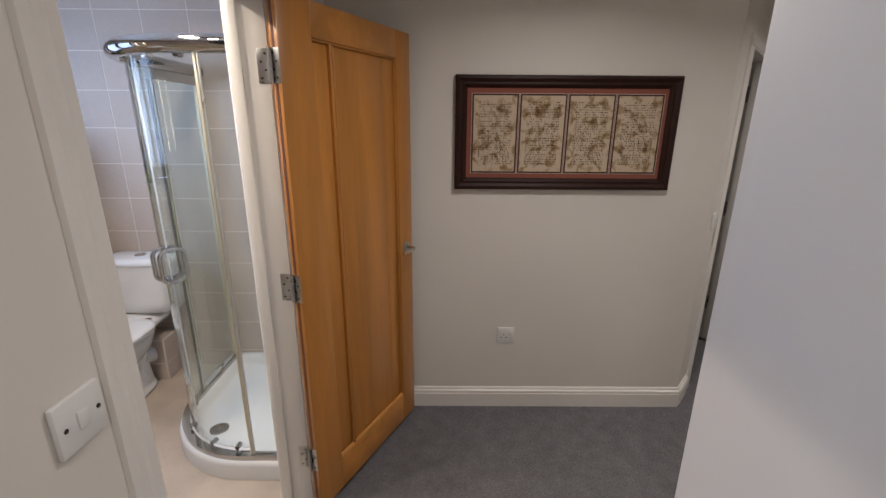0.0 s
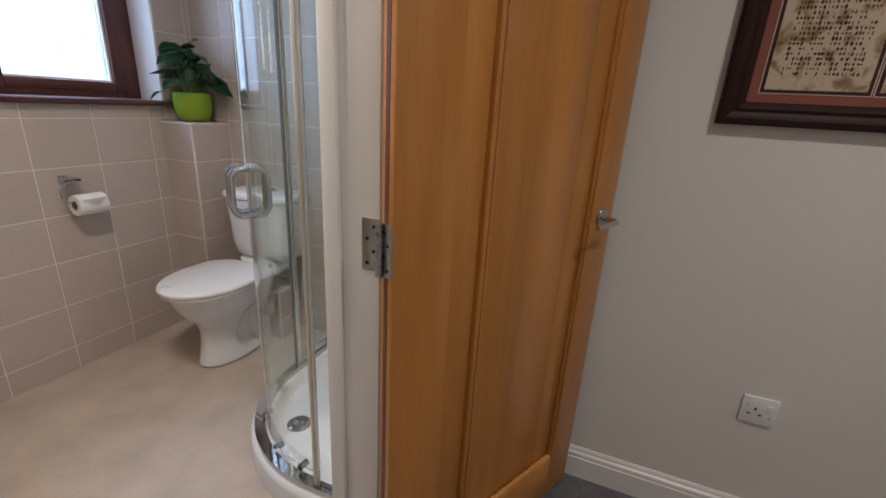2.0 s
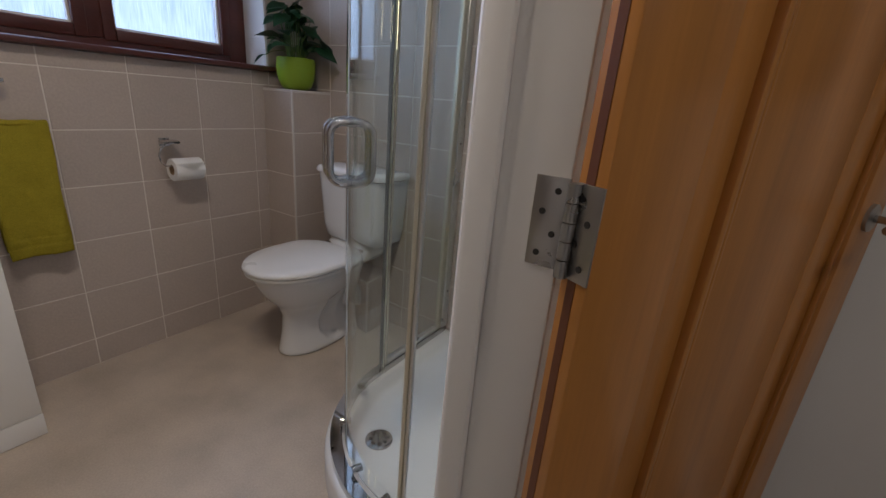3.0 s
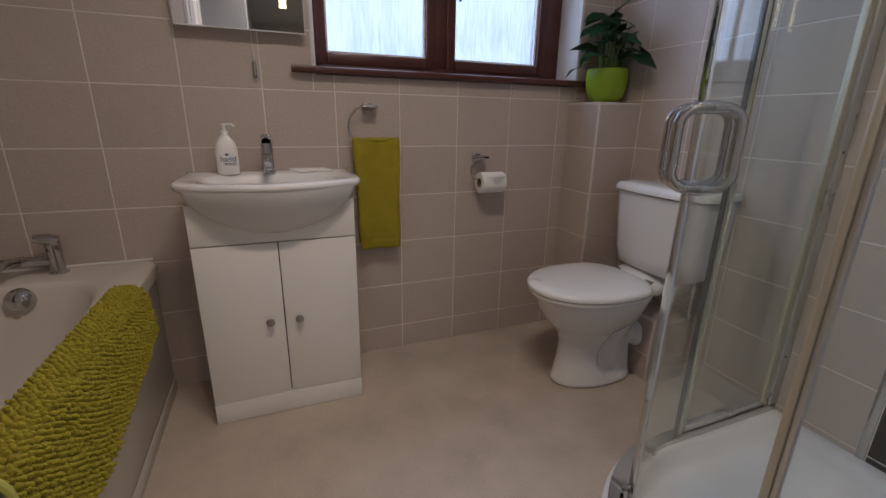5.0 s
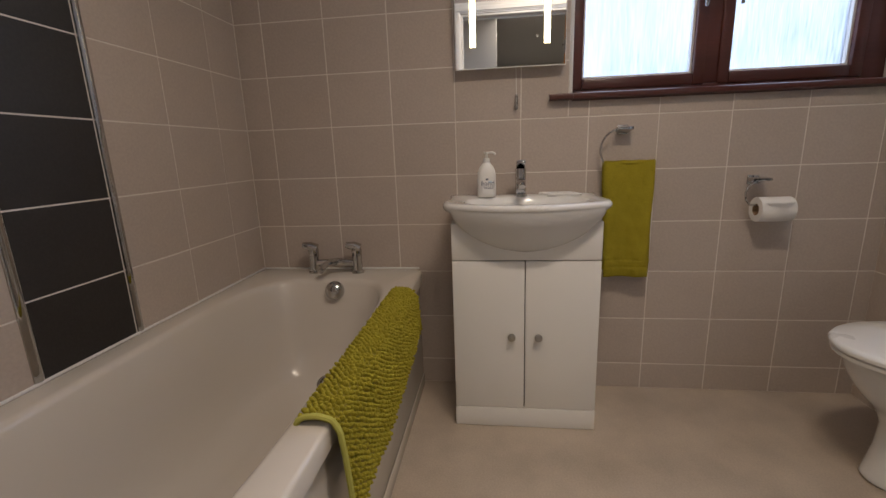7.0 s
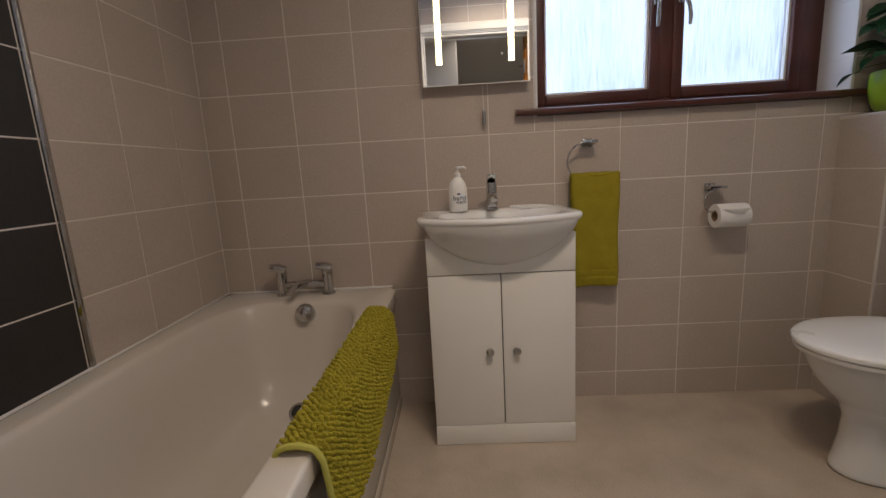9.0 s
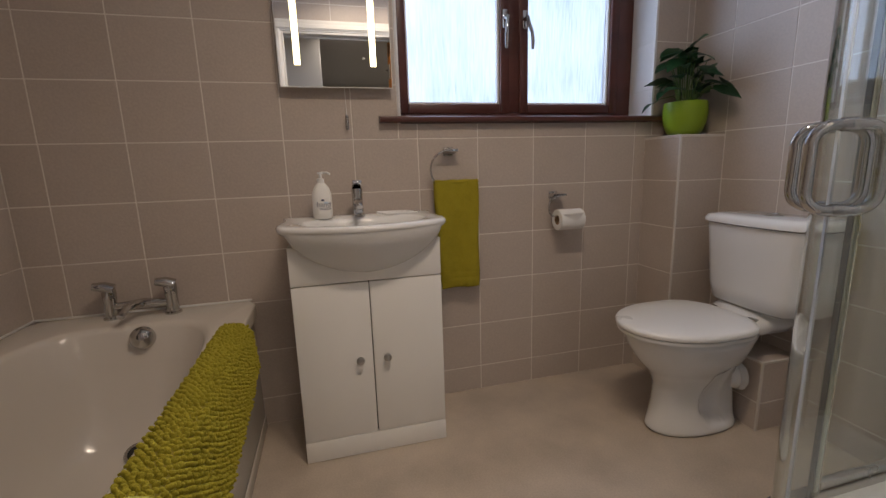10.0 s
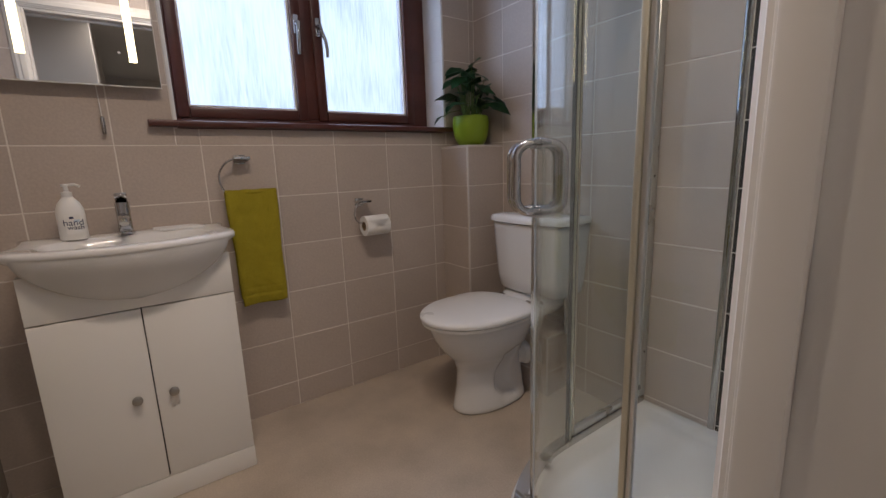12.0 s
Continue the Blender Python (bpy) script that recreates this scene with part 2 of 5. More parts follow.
# ---------- mesh helpers ----------
def part(name, bm, mat, parent=None, label="", smooth=40):
    """Links a bmesh, built in world places, as one mesh object, under a thing or a part."""
    me = bpy.data.meshes.new(name)
    bmesh.ops.recalc_face_normals(bm, faces=bm.faces)
    if smooth:
        for f in bm.faces:
            f.smooth = True
    bm.to_mesh(me); bm.free()
    if smooth:
        me.set_sharp_from_angle(angle=radians(smooth))
    me.materials.append(mat)
    ob = new(name, me)
    if parent is not None:
        ob.parent = parent
        if parent.parent is None:
            ob.matrix_parent_inverse = parent.matrix_basis.inverted()
    if label:
        ob["label"] = label
    return ob


def thing(name, loc, label, category, group="", kind=""):
    ob = new(name); ob.location = loc; ob.empty_display_size = 0.05
    return tagged(ob, label, category, group, kind)


def box(bm, x0, x1, y0, y1, z0, z1, bevel=0.0, seg=2, m=None):
    v = [bm.verts.new((x, y, z)) for x in (x0, x1) for y in (y0, y1) for z in (z0, z1)]
    fs = [bm.faces.new([v[i] for i in q]) for q in ((0, 1, 3, 2), (4, 6, 7, 5), (0, 4, 5, 1), (2, 3, 7, 6), (0, 2, 6, 4), (1, 5, 7, 3))]
    if bevel:
        es = list({e for f in fs for e in f.edges})
        r = bmesh.ops.bevel(bm, geom=es, offset=bevel, segments=seg, profile=0.5, affect='EDGES')
        v = list({w for f in r["faces"] for w in f.verts} | {w for w in v if w.is_valid})
    if m is not None:
        bmesh.ops.transform(bm, matrix=m, verts=[w for w in v if w.is_valid])
    return bm


def boxes(*rows, bevel=0.0, m=None):
    bm = bmesh.new()
    for r in rows:
        box(bm, *r, bevel=bevel, m=m)
    return bm


def loft(bm, rings, cap0=True, cap1=True, closed=True):
    """Skins a row of rings that have the same number of points."""
    vs = [[bm.verts.new(p) for p in r] for r in rings]
    k = len(rings[0])
    for a, b in zip(vs, vs[1:]):
        for i in range(k if closed else k - 1):
            j = (i + 1) % k
            bm.faces.new((a[i], a[j], b[j], b[i]))
    if cap0:
        bm.faces.new(vs[0])
    if cap1:
        bm.faces.new(vs[-1])
    return bm


def lathe(bm, profile, centre, n=24, m=None):
    """Turns (radius, height) pairs round the vertical through centre."""
    cx, cy, cz = centre
    rings = []
    for r, h in profile:
        ring = [Vector((r * math.cos(2 * math.pi * i / n), r * math.sin(2 * math.pi * i / n), h)) for i in range(n)]
        if m is not None:
            ring = [m @ p for p in ring]
        rings.append([(p.x + cx, p.y + cy, p.z + cz) for p in ring])
    if profile[0][0] > 0 and profile[-1][0] > 0:      # an open ring: join its ends instead of capping them
        return loft(bm, rings + [rings[0]], False, False)
    return loft(bm, rings)


def tube(bm, path, r, n=10, closed=False, flat=1.0):
    """Sweeps a circle of radius r along a path of points."""
    pts = [Vector(p) for p in path]
    rings = []
    up = Vector((0, 0, 1))
    for i, p in enumerate(pts):
        if closed:
            d = pts[(i + 1) % len(pts)] - pts[i - 1]
        else:
            d = pts[min(i + 1, len(pts) - 1)] - pts[max(i - 1, 0)]
        d.normalize()
        ref = up if abs(d.z) < 0.9 else Vector((1, 0, 0))
        if i and rings:
            ref = last
        a = d.cross(ref); a = a.normalized() if a.length > 1e-5 else d.orthogonal().normalized()
        b = a.cross(d).normalized(); last = b
        rr = r[i] if isinstance(r, (list, tuple)) else r
        rings.append([p + rr * (math.cos(2 * math.pi * k / n) * a + flat * math.sin(2 * math.pi * k / n) * b) for k in range(n)])
    if closed:
        rings.append(rings[0])
        return loft(bm, rings, False, False)
    return loft(bm, rings)


def cyl(bm, p0, p1, r, n=16):
    return tube(bm, [p0, p1], r, n)


def arc_pts(c, r, a0, a1, n):
    return [(c[0] + r * math.cos(radians(a0 + (a1 - a0) * i / n)), c[1] + r * math.sin(radians(a0 + (a1 - a0) * i / n))) for i in range(n + 1)]


def strip(bm, line, half, z0, z1):
    """A thin upright wall of thickness 2*half that follows a line in plan."""
    pts = [Vector(p) for p in line]
    left, right = [], []
    for i, p in enumerate(pts):
        d = (pts[min(i + 1, len(pts) - 1)] - pts[max(i - 1, 0)]).normalized()
        nrm = Vector((-d.y, d.x))
        left.append(p + half * nrm); right.append(p - half * nrm)
    rings = [[(a.x, a.y, z0), (b.x, b.y, z0), (b.x, b.y, z1), (a.x, a.y, z1)] for a, b in zip(left, right)]
    return loft(bm, rings)


def profile_run(bm, prof, p0, p1, out):
    """Extrudes a profile of (out, up) pairs from p0 to p1; out is the level direction away from the wall."""
    p0, p1, o = Vector(p0), Vector(p1), Vector(out)
    rings = [[p + o * a + Vector((0, 0, b)) for a, b in prof] for p in (p0, p1)]
    return loft(bm, rings)


def super_ring(cx, cy, hx, hy, z, n=72, e=2.6):
    r = []
    for i in range(n):
        a = 2 * math.pi * i / n
        c, s = math.cos(a), math.sin(a)
        r.append((cx + hx * math.copysign(abs(c) ** (2 / e), c), cy + hy * math.copysign(abs(s) ** (2 / e), s), z))
    return r


def words(name, text, size, m, mat, parent, depth=0.0004):
    """Lettering as a mesh of its own under a part."""
    cu = bpy.data.curves.new(name, 'FONT'); cu.body = text; cu.size = size; cu.extrude = depth
    cu.align_x = 'CENTER'; cu.align_y = 'CENTER'
    tmp = bpy.data.objects.new(name, cu)
    me = bpy.data.meshes.new_from_object(tmp)
    bpy.data.objects.remove(tmp)
    me.transform(m); me.materials.clear(); me.materials.append(mat)
    ob = new(name, me); ob.parent = parent
    if parent.parent is None:
        ob.matrix_parent_inverse = parent.matrix_basis.inverted()
    return ob


# ---------- structure ----------
XW, YS, YN, XE, XH = -2.4, 0.137, 2.78, -0.74, -0.625   # tiled faces of the bathroom, and the hall face of its door wall
G = 0.0016                                              # the grout lies this far behind the tile faces
D0, D1, DH = 0.915, 1.68, 1.935                          # door opening: two sides, head
WY0, WY1, WZ0, WZ1 = 1.435, 2.58, 1.195, 2.08            # window opening


def structure(name, bm, mat, label, category, smooth=0):
    return tagged(part(name, bm, mat, smooth=smooth), label, category, kind="structure")


wall_west = structure("wall_west", boxes(
    (-2.72, XW - G, -0.1, WY0, 0, CEIL), (-2.72, XW - G, WY1, 2.95, 0, CEIL),
    (-2.72, XW - G, WY0, WY1, 0, WZ0 - 0.026), (-2.72, XW - G, WY0, WY1, WZ1, CEIL)),
    M_GROUT, "bathroom window wall faced with taupe ceramic tiles", "wall")
wall_south = structure("wall_south", boxes((XW - G, XE, YS - 0.14, YS - G, 0, CEIL)), M_GROUT, "tiled bathroom wall beside the bath", "wall")
wall_north = structure("wall_north", boxes((XW - G, XE, YN + G, YN + 0.15, 0, CEIL)), M_GROUT, "tiled bathroom wall behind toilet and shower", "wall")
structure("wall_east", boxes((XE, XH, -1.4, D0 - 0.028, 0, CEIL), (XE, XH, D1 + 0.028, YN + 0.15, 0, CEIL), (XE, XH, D0 - 0.028, D1 + 0.028, DH + 0.028, CEIL)),
          M_WALL, "cream painted wall between bathroom and hall", "wall")
HX = 1.27                                               # where the picture wall ends
structure("wall_picture", boxes((XH, HX, 2.4, 2.52, 0, CEIL)), M_WALL, "cream painted hall wall with framed picture", "wall")
structure("wall_hall_block", boxes((0.53, 3.6, -1.4, 1.17, 0, CEIL), bevel=0.004), M_WALL, "cream painted hall wall with outside corner", "wall")
structure("wall_hall_south", boxes((XE, 0.53, -1.54, -1.4, 0, CEIL)), M_WALL, "cream painted wall closing the hall", "wall")
structure("wall_hall_east", boxes((3.6, 3.74, 1.17, 3.4, 0, CEIL)), M_WALL, "cream painted end wall of the hall", "wall")
SP0, SP1 = Vector((HX, 2.4, 0)), Vector((2.07, 3.30, 0))
SDIR = (SP1 - SP0).normalized(); SNRM = Vector((SDIR.y, -SDIR.x, 0)); SLEN = (SP1 - SP0).length
SM = Matrix(((SDIR.x, -SNRM.x, 0, SP0.x), (SDIR.y, -SNRM.y, 0, SP0.y), (0, 0, 1, 0), (0, 0, 0, 1)))  # along the splayed wall, away into it, up
SA, SB = 0.255, 1.03
structure("wall_splay", boxes((0, SA, 0, 0.11, 0, CEIL), (SB, SLEN, 0, 0.11, 0, CEIL), (SA, SB, 0, 0.11, 1.96, CEIL), m=SM), M_WALL,
          "cream painted splayed hall wall with a doorway", "wall")
structure("wall_far", boxes((2.03, 3.74, 3.30, 3.42, 0, CEIL)), M_WALL, "cream painted wall at the end of the landing", "wall")
structure("wall_room_north", boxes((0.3, 2.2, 4.6, 4.72, 0, CEIL)), M_WALL, "wall of the dim room behind the doorway", "wall")
structure("wall_room_west", boxes((0.2, 0.32, 2.52, 4.72, 0, CEIL)), M_WALL, "side wall of the dim room behind the doorway", "wall")
structure("wall_room_east", boxes((2.03, 2.15, 3.38, 4.6, 0, CEIL)), M_WALL, "far side wall of the dim room", "wall")
structure("ceiling", boxes((-2.72, 3.74, -1.54, 4.72, CEIL, CEIL + 0.12)), M_CEIL, "white painted ceiling", "ceiling")
structure("floor_bathroom", boxes((-2.72, -0.69, -0.1, 2.95, -0.1, 0)), M_VINYL, "beige speckled vinyl floor", "floor")
structure("floor_hall", boxes((-0.69, 3.74, -1.54, 4.72, -0.1, -0.018)), M_CARPET, "dark grey cut pile carpet", "floor")
structure("threshold", boxes((-0.705, -0.675, D0, D1, 0, 0.009), bevel=0.003), M_STEEL, "satin metal carpet strip in the doorway", "threshold", 40)
structure("ground", boxes((-60, -2.72, -40, 40, -2.7, -2.6)), M_VINYL, "pale ground outside the house", "ground")

# skirting boards with a grooved top
SK = [(0, 0), (0.019, 0), (0.019, 0.082), (0.0155, 0.086), (0.0155, 0.090), (0.018, 0.093), (0.016, 0.101), (0.009, 0.106), (0.009, 0.112), (0.004, 0.120), (0, 0.120)]


def skirting(name, p0, p1, out):
    structure(name, profile_run(bmesh.new(), SK, p0, p1, out), M_GLOSS, "white gloss moulded skirting board", "skirting", 30)


skirting("baseboard", (XH, 2.4, -0.018), (HX + 0.006, 2.4, -0.018), (0, -1, 0))
skirting("baseboard_splay", SP0 + SDIR * 0.004 + Vector((0, 0, -0.018)), SP0 + SDIR * (SA - 0.07) + Vector((0, 0, -0.018)), SNRM)
skirting("baseboard_far", (2.08, 3.30, -0.018), (3.6, 3.30, -0.018), (0, -1, 0))
skirting("baseboard_hall_west", (XH, -1.4, -0.018), (XH, D0 - 0.07, -0.018), (1, 0, 0))
skirting("baseboard_hall_north", (XH, D1 + 0.075, -0.018), (XH, 2.4, -0.018), (1, 0, 0))
skirting("baseboard_block", (0.53, -1.4, -0.018), (0.53, 1.17, -0.018), (-1, 0, 0))
skirting("baseboard_block_north", (0.53, 1.17, -0.018), (3.6, 1.17, -0.018), (0, 1, 0))

# door lining, stops and architraves of the bathroom doorway
door_frame = thing("door_frame", (XH, D0, 0), "white gloss door lining with stops and moulded architraves", "door frame", kind="structure")
part("jamb", boxes((XE - 0.004, XH + 0.002, D1, D1 + 0.028, 0, DH), bevel=0.002), M_GLOSS, door_frame)
part("jamb", boxes((XE - 0.004, XH + 0.002, D0 - 0.028, D0, 0, DH), bevel=0.002), M_GLOSS, door_frame)
part("head", boxes((XE - 0.004, XH + 0.002, D0 - 0.028, D1 + 0.028, DH, DH + 0.028), bevel=0.002), M_GLOSS, door_frame)
part("stop", boxes((XE + 0.002, -0.703, D1 - 0.014, D1, 0, DH), bevel=0.004), M_GLOSS, door_frame)
part("stop", boxes((XE + 0.002, -0.703, D0, D0 + 0.014, 0, DH), bevel=0.004), M_GLOSS, door_frame)
part("stop", boxes((XE + 0.002, -0.703, D0 + 0.014, D1 - 0.014, DH - 0.014, DH), bevel=0.004), M_GLOSS, door_frame)
part("strike_plate", boxes((-0.650, XH + 0.0032, D0 - 0.001, D0 + 0.0016, 0.955, 1.025), bevel=0.0005), M_SEALD, door_frame, "dark steel latch keep")
AR = [(0, 0), (0, 0.010), (0.006, 0.013), (0.009, 0.018), (0.030, 0.018), (0.036, 0.0145), (0.050, 0.0145), (0.056, 0.011), (0.063, 0.009), (0.065, 0)]


def architrave(parent, a0, a1, top, origin, along, out):
    """Three lengths of moulded trim round an opening: along the wall from a0 to a1, up to top."""
    o, al, ou, up = Vector(origin), Vector(along), Vector(out), Vector((0, 0, 1))
    for base, sgn in ((a0, -1), (a1, 1)):
        rings = [[o + al * (base + sgn * w) + ou * h + up * z for w, h in AR] for z in (0, top)]
        part("architrave", loft(bmesh.new(), rings), M_GLOSS, parent, smooth=30)
    rings = [[o + al * a + ou * h + up * (top + w) for w, h in AR] for a in (a0 - 0.065, a1 + 0.065)]
    part("architrave", loft(bmesh.new(), rings), M_GLOSS, parent, smooth=30)


architrave(door_frame, D0 - 0.002, D1 + 0.006, DH + 0.006, (XH, 0, -0.018), (0, 1, 0), (1, 0, 0))
architrave(door_frame, D0 - 0.006, D1 + 0.006, DH + 0.006, (XE, 0, 0.003), (0, 1, 0), (-1, 0, 0))
frame_2 = thing("door_frame", SP0 + SDIR * SA, "white door lining in the splayed wall, door swung away inside", "door frame", kind="structure")
for r in ((SA, SA + 0.028, -0.002, 0.113, 0, 1.93), (SB - 0.028, SB, -0.002, 0.113, 0, 1.93), (SA, SB, -0.002, 0.113, 1.93, 1.96),
          (SB - 0.042, SB - 0.028, 0.0, 0.065, 0, 1.93), (SA + 0.028, SA + 0.042, 0.0, 0.065, 0, 1.93)):
    part("lining", boxes(r, bevel=0.002, m=SM), M_GLOSS, frame_2)
architrave(frame_2, SA + 0.006, SB - 0.006, 1.94, SP0 + Vector((0, 0, -0.018)), SDIR, SNRM)
for hz in (0.24, 0.94, 1.69):
    part("hinge", boxes((SB - 0.031, SB - 0.027, 0.068, 0.106, hz, hz + 0.10), (SB - 0.036, SB - 0.024, 0.104, 0.116, hz, hz + 0.10), m=SM), M_STEEL, frame_2, "steel butt hinge")

# ---------- window ----------
window_1 = thing("window_1", (-2.58, (WY0 + WY1) / 2, WZ0), "mahogany-coloured casement window with obscured glass panes", "window", kind="structure")
XF = -2.55                                              # room face of the window frame
FR = 0.034
for name, r in (("frame_side", (XF - 0.07, XF, WY0, WY0 + FR, WZ0, WZ1)), ("frame_side", (XF - 0.07, XF, WY1 - 0.084, WY1, WZ0, WZ1)),
                ("frame_rail", (XF - 0.07, XF, WY0 + FR, WY1 - 0.084, WZ0, WZ0 + FR)), ("frame_rail", (XF - 0.07, XF, WY0 + FR, WY1 - 0.084, WZ1 - FR, WZ1)),
                ("mullion", (XF - 0.07, XF, 1.949, 2.004, WZ0 + FR, WZ1 - FR))):
    part(name, boxes(r, bevel=0.005), M_MAHOG, window_1)
for y0, y1 in ((WY0 + FR - 0.014, 1.953), (2.000, WY1 - 0.078)):
    z0, z1, w = WZ0 + FR - 0.006, WZ1 - FR + 0.006, 0.042
    sash = part("sash", boxes((XF - 0.055, XF + 0.008, y0, y0 + w, z0, z1), (XF - 0.055, XF + 0.008, y1 - w, y1, z0, z1),
                              (XF - 0.055, XF + 0.008, y0 + w, y1 - w, z0, z0 + w), (XF - 0.055, XF + 0.008, y0 + w, y1 - w, z1 - w, z1), bevel=0.006), M_MAHOG, window_1)
    bead = part("glazing_bead", boxes((XF - 0.03, XF - 0.012, y0 + w, y0 + w + 0.008, z0 + w, z1 - w), (XF - 0.03, XF - 0.012, y1 - w - 0.008, y1 - w, z0 + w, z1 - w),
                                      (XF - 0.03, XF - 0.012, y0 + w + 0.008, y1 - w - 0.008, z0 + w, z0 + w + 0.008)), M_GLOSS, sash, "pale glazing seal")
    pane = part("pane", boxes((XF - 0.036, XF - 0.030, y0 + w - 0.004, y1 - w + 0.004, z0 + w - 0.004, z1 - w + 0.004)), M_FROST, window_1, "obscured glass pane with rain-like streaks", 0)
    pane.visible_shadow = False


def window_handle(y, lean):
    root = part("window_handle", boxes((XF + 0.008, XF + 0.018, y - 0.011, y + 0.011, 1.575, 1.650), bevel=0.004), M_CHROME, window_1, "polished chrome window handle")
    bm = bmesh.new()
    cyl(bm, (XF + 0.016, y, 1.612), (XF + 0.040, y, 1.612), 0.010)
    tube(bm, [(XF + 0.040, y, 1.618), (XF + 0.044, y + lean * 0.25, 1.59), (XF + 0.046, y + lean * 0.8, 1.555), (XF + 0.046, y + lean, 1.52), (XF + 0.043, y + lean, 1.487)],
         [0.008, 0.008, 0.0075, 0.008, 0.006], 10)
    part("lever", bm, M_CHROME, root)


window_handle(1.930, -0.006)
window_handle(2.022, 0.024)
sill_bm = bmesh.new()
nose = [(-2.548, 1.195), (-2.548, 1.172), (-2.372, 1.172), (-2.365, 1.176), (-2.363, 1.1835), (-2.365, 1.191), (-2.372, 1.195)]
loft(sill_bm, [[(x, y, z) for x, z in nose] for y in (WY0 + 0.001, WY1 - 0.001)])
for ya, yb in ((1.352, WY0 + 0.0005), (WY1 - 0.0005, 2.648)):
    loft(sill_bm, [[(max(x, XW - 0.001), y, z) for x, z in nose] for y in (ya, yb)])
part("window_sill", sill_bm, M_MAHOG, window_1, "dark mahogany-stained sill board with rounded nose")
for y0, y1 in ((WY0 - 0.010, WY0 + 0.002), (WY1 - 0.002, WY1 + 0.010)):
    part("reveal_trim", boxes((XF + 0.0, XW + 0.003, y0, y1, WZ0, WZ1), bevel=0.002), M_PLASTIC, window_1, "white tile trim on the reveal")

# ---------- bathroom door ----------
PIN = Vector((-0.616, 1.664, 0.0)); BEAR = 29.36 - 2.4
ub = radians(BEAR)
DU, DN = Vector((math.sin(ub), math.cos(ub), 0)), Vector((math.cos(ub), -math.sin(ub), 0))
DM = Matrix(((DU.x, -DN.x, 0, PIN.x), (DU.y, -DN.y, 0, PIN.y), (0, 0, 1, 0), (0, 0, 0, 1)))     # along the leaf, away from the room, up
door_1 = thing("door_1", PIN, "golden varnished oak panel door standing open against the hall wall", "door", kind="structure")
DT, DB, DL0, DL1 = 1.925, 0.012, 0.006, 0.757
FY = -0.036                                              # the visible face in leaf coordinates


def slab(name, u0, u1, z0, z1, face, mat, back=0.0, bevel=0.003, label="", parent=None):
    return part(name, boxes((u0, u1, face, back, z0, z1), bevel=bevel, m=DM), mat, parent or door_1, label)


slab("stile", DL0, 0.150, DB, DT, FY, M_OAK)
slab("stile", 0.648, DL1, DB, DT, FY, M_OAK)
slab("top_rail", 0.150, 0.648, 1.815, DT, FY, M_OAKH)
slab("bottom_rail", 0.150, 0.648, DB, 0.165, FY, M_OAKH)
slab("panel", 0.146, 0.236, 0.160, 1.820, FY + 0.016, M_OAK, -0.008)
slab("muntin", 0.236, 0.250, 0.165, 1.815, FY + 0.004, M_OAK, bevel=0.004)
slab("panel", 0.250, 0.565, 0.160, 1.820, FY + 0.016, M_OAK, -0.008)
slab("panel", 0.565, 0.652, 0.160, 1.820, FY + 0.016, M_OAK, -0.008)
for u in (0.253, 0.640):
    slab("bead", u, u + 0.008, 0.172, 1.808, FY + 0.006, M_OAK, FY + 0.018, 0.003)
for a, b in ((0.150, 0.236), (0.250, 0.648)):
    slab("bead", a, b, 1.808, 1.815, FY + 0.005, M_OAKH, FY + 0.016, 0.003)
    # the bottom bead's lit look comes from its paler oak
    slab("bead", a, b, 0.163, 0.180, FY + 0.002, M_OAKLIT, FY + 0.016, 0.006)
hl = part("door_handle", lathe(bmesh.new(), [(0.0, 0), (0.025, 0), (0.025, 0.006), (0.022, 0.008), (0.0, 0.008)], (0, 0, 0), 28,
                               DM @ Matrix.Translation((0.697, FY, 0.975)) @ Matrix.Rotation(radians(90), 4, 'X')), M_STEEL, door_1, "satin steel lever handle on round rose")
bm = bmesh.new()
tube(bm, [DM @ Vector(p) for p in ((0.697, FY - 0.006, 0.975), (0.697, FY - 0.040, 0.975), (0.690, FY - 0.052, 0.975), (0.675, FY - 0.056, 0.975), (0.585, FY - 0.056, 0.975))], 0.0068, 12)
part("lever", bm, M_CHROME, hl)
part("latch_plate", boxes((DL1 - 0.001, DL1 + 0.0015, -0.030, -0.006, 0.88, 1.02), m=DM), M_STEEL, door_1, "steel latch plate")
part("edge_groove", boxes((DL0 - 0.0008, DL0 + 0.002, -0.022, -0.011, DB + 0.01, DT - 0.01), m=DM), M_GROOVE, door_1, "dark brown strip along the hinge edge")
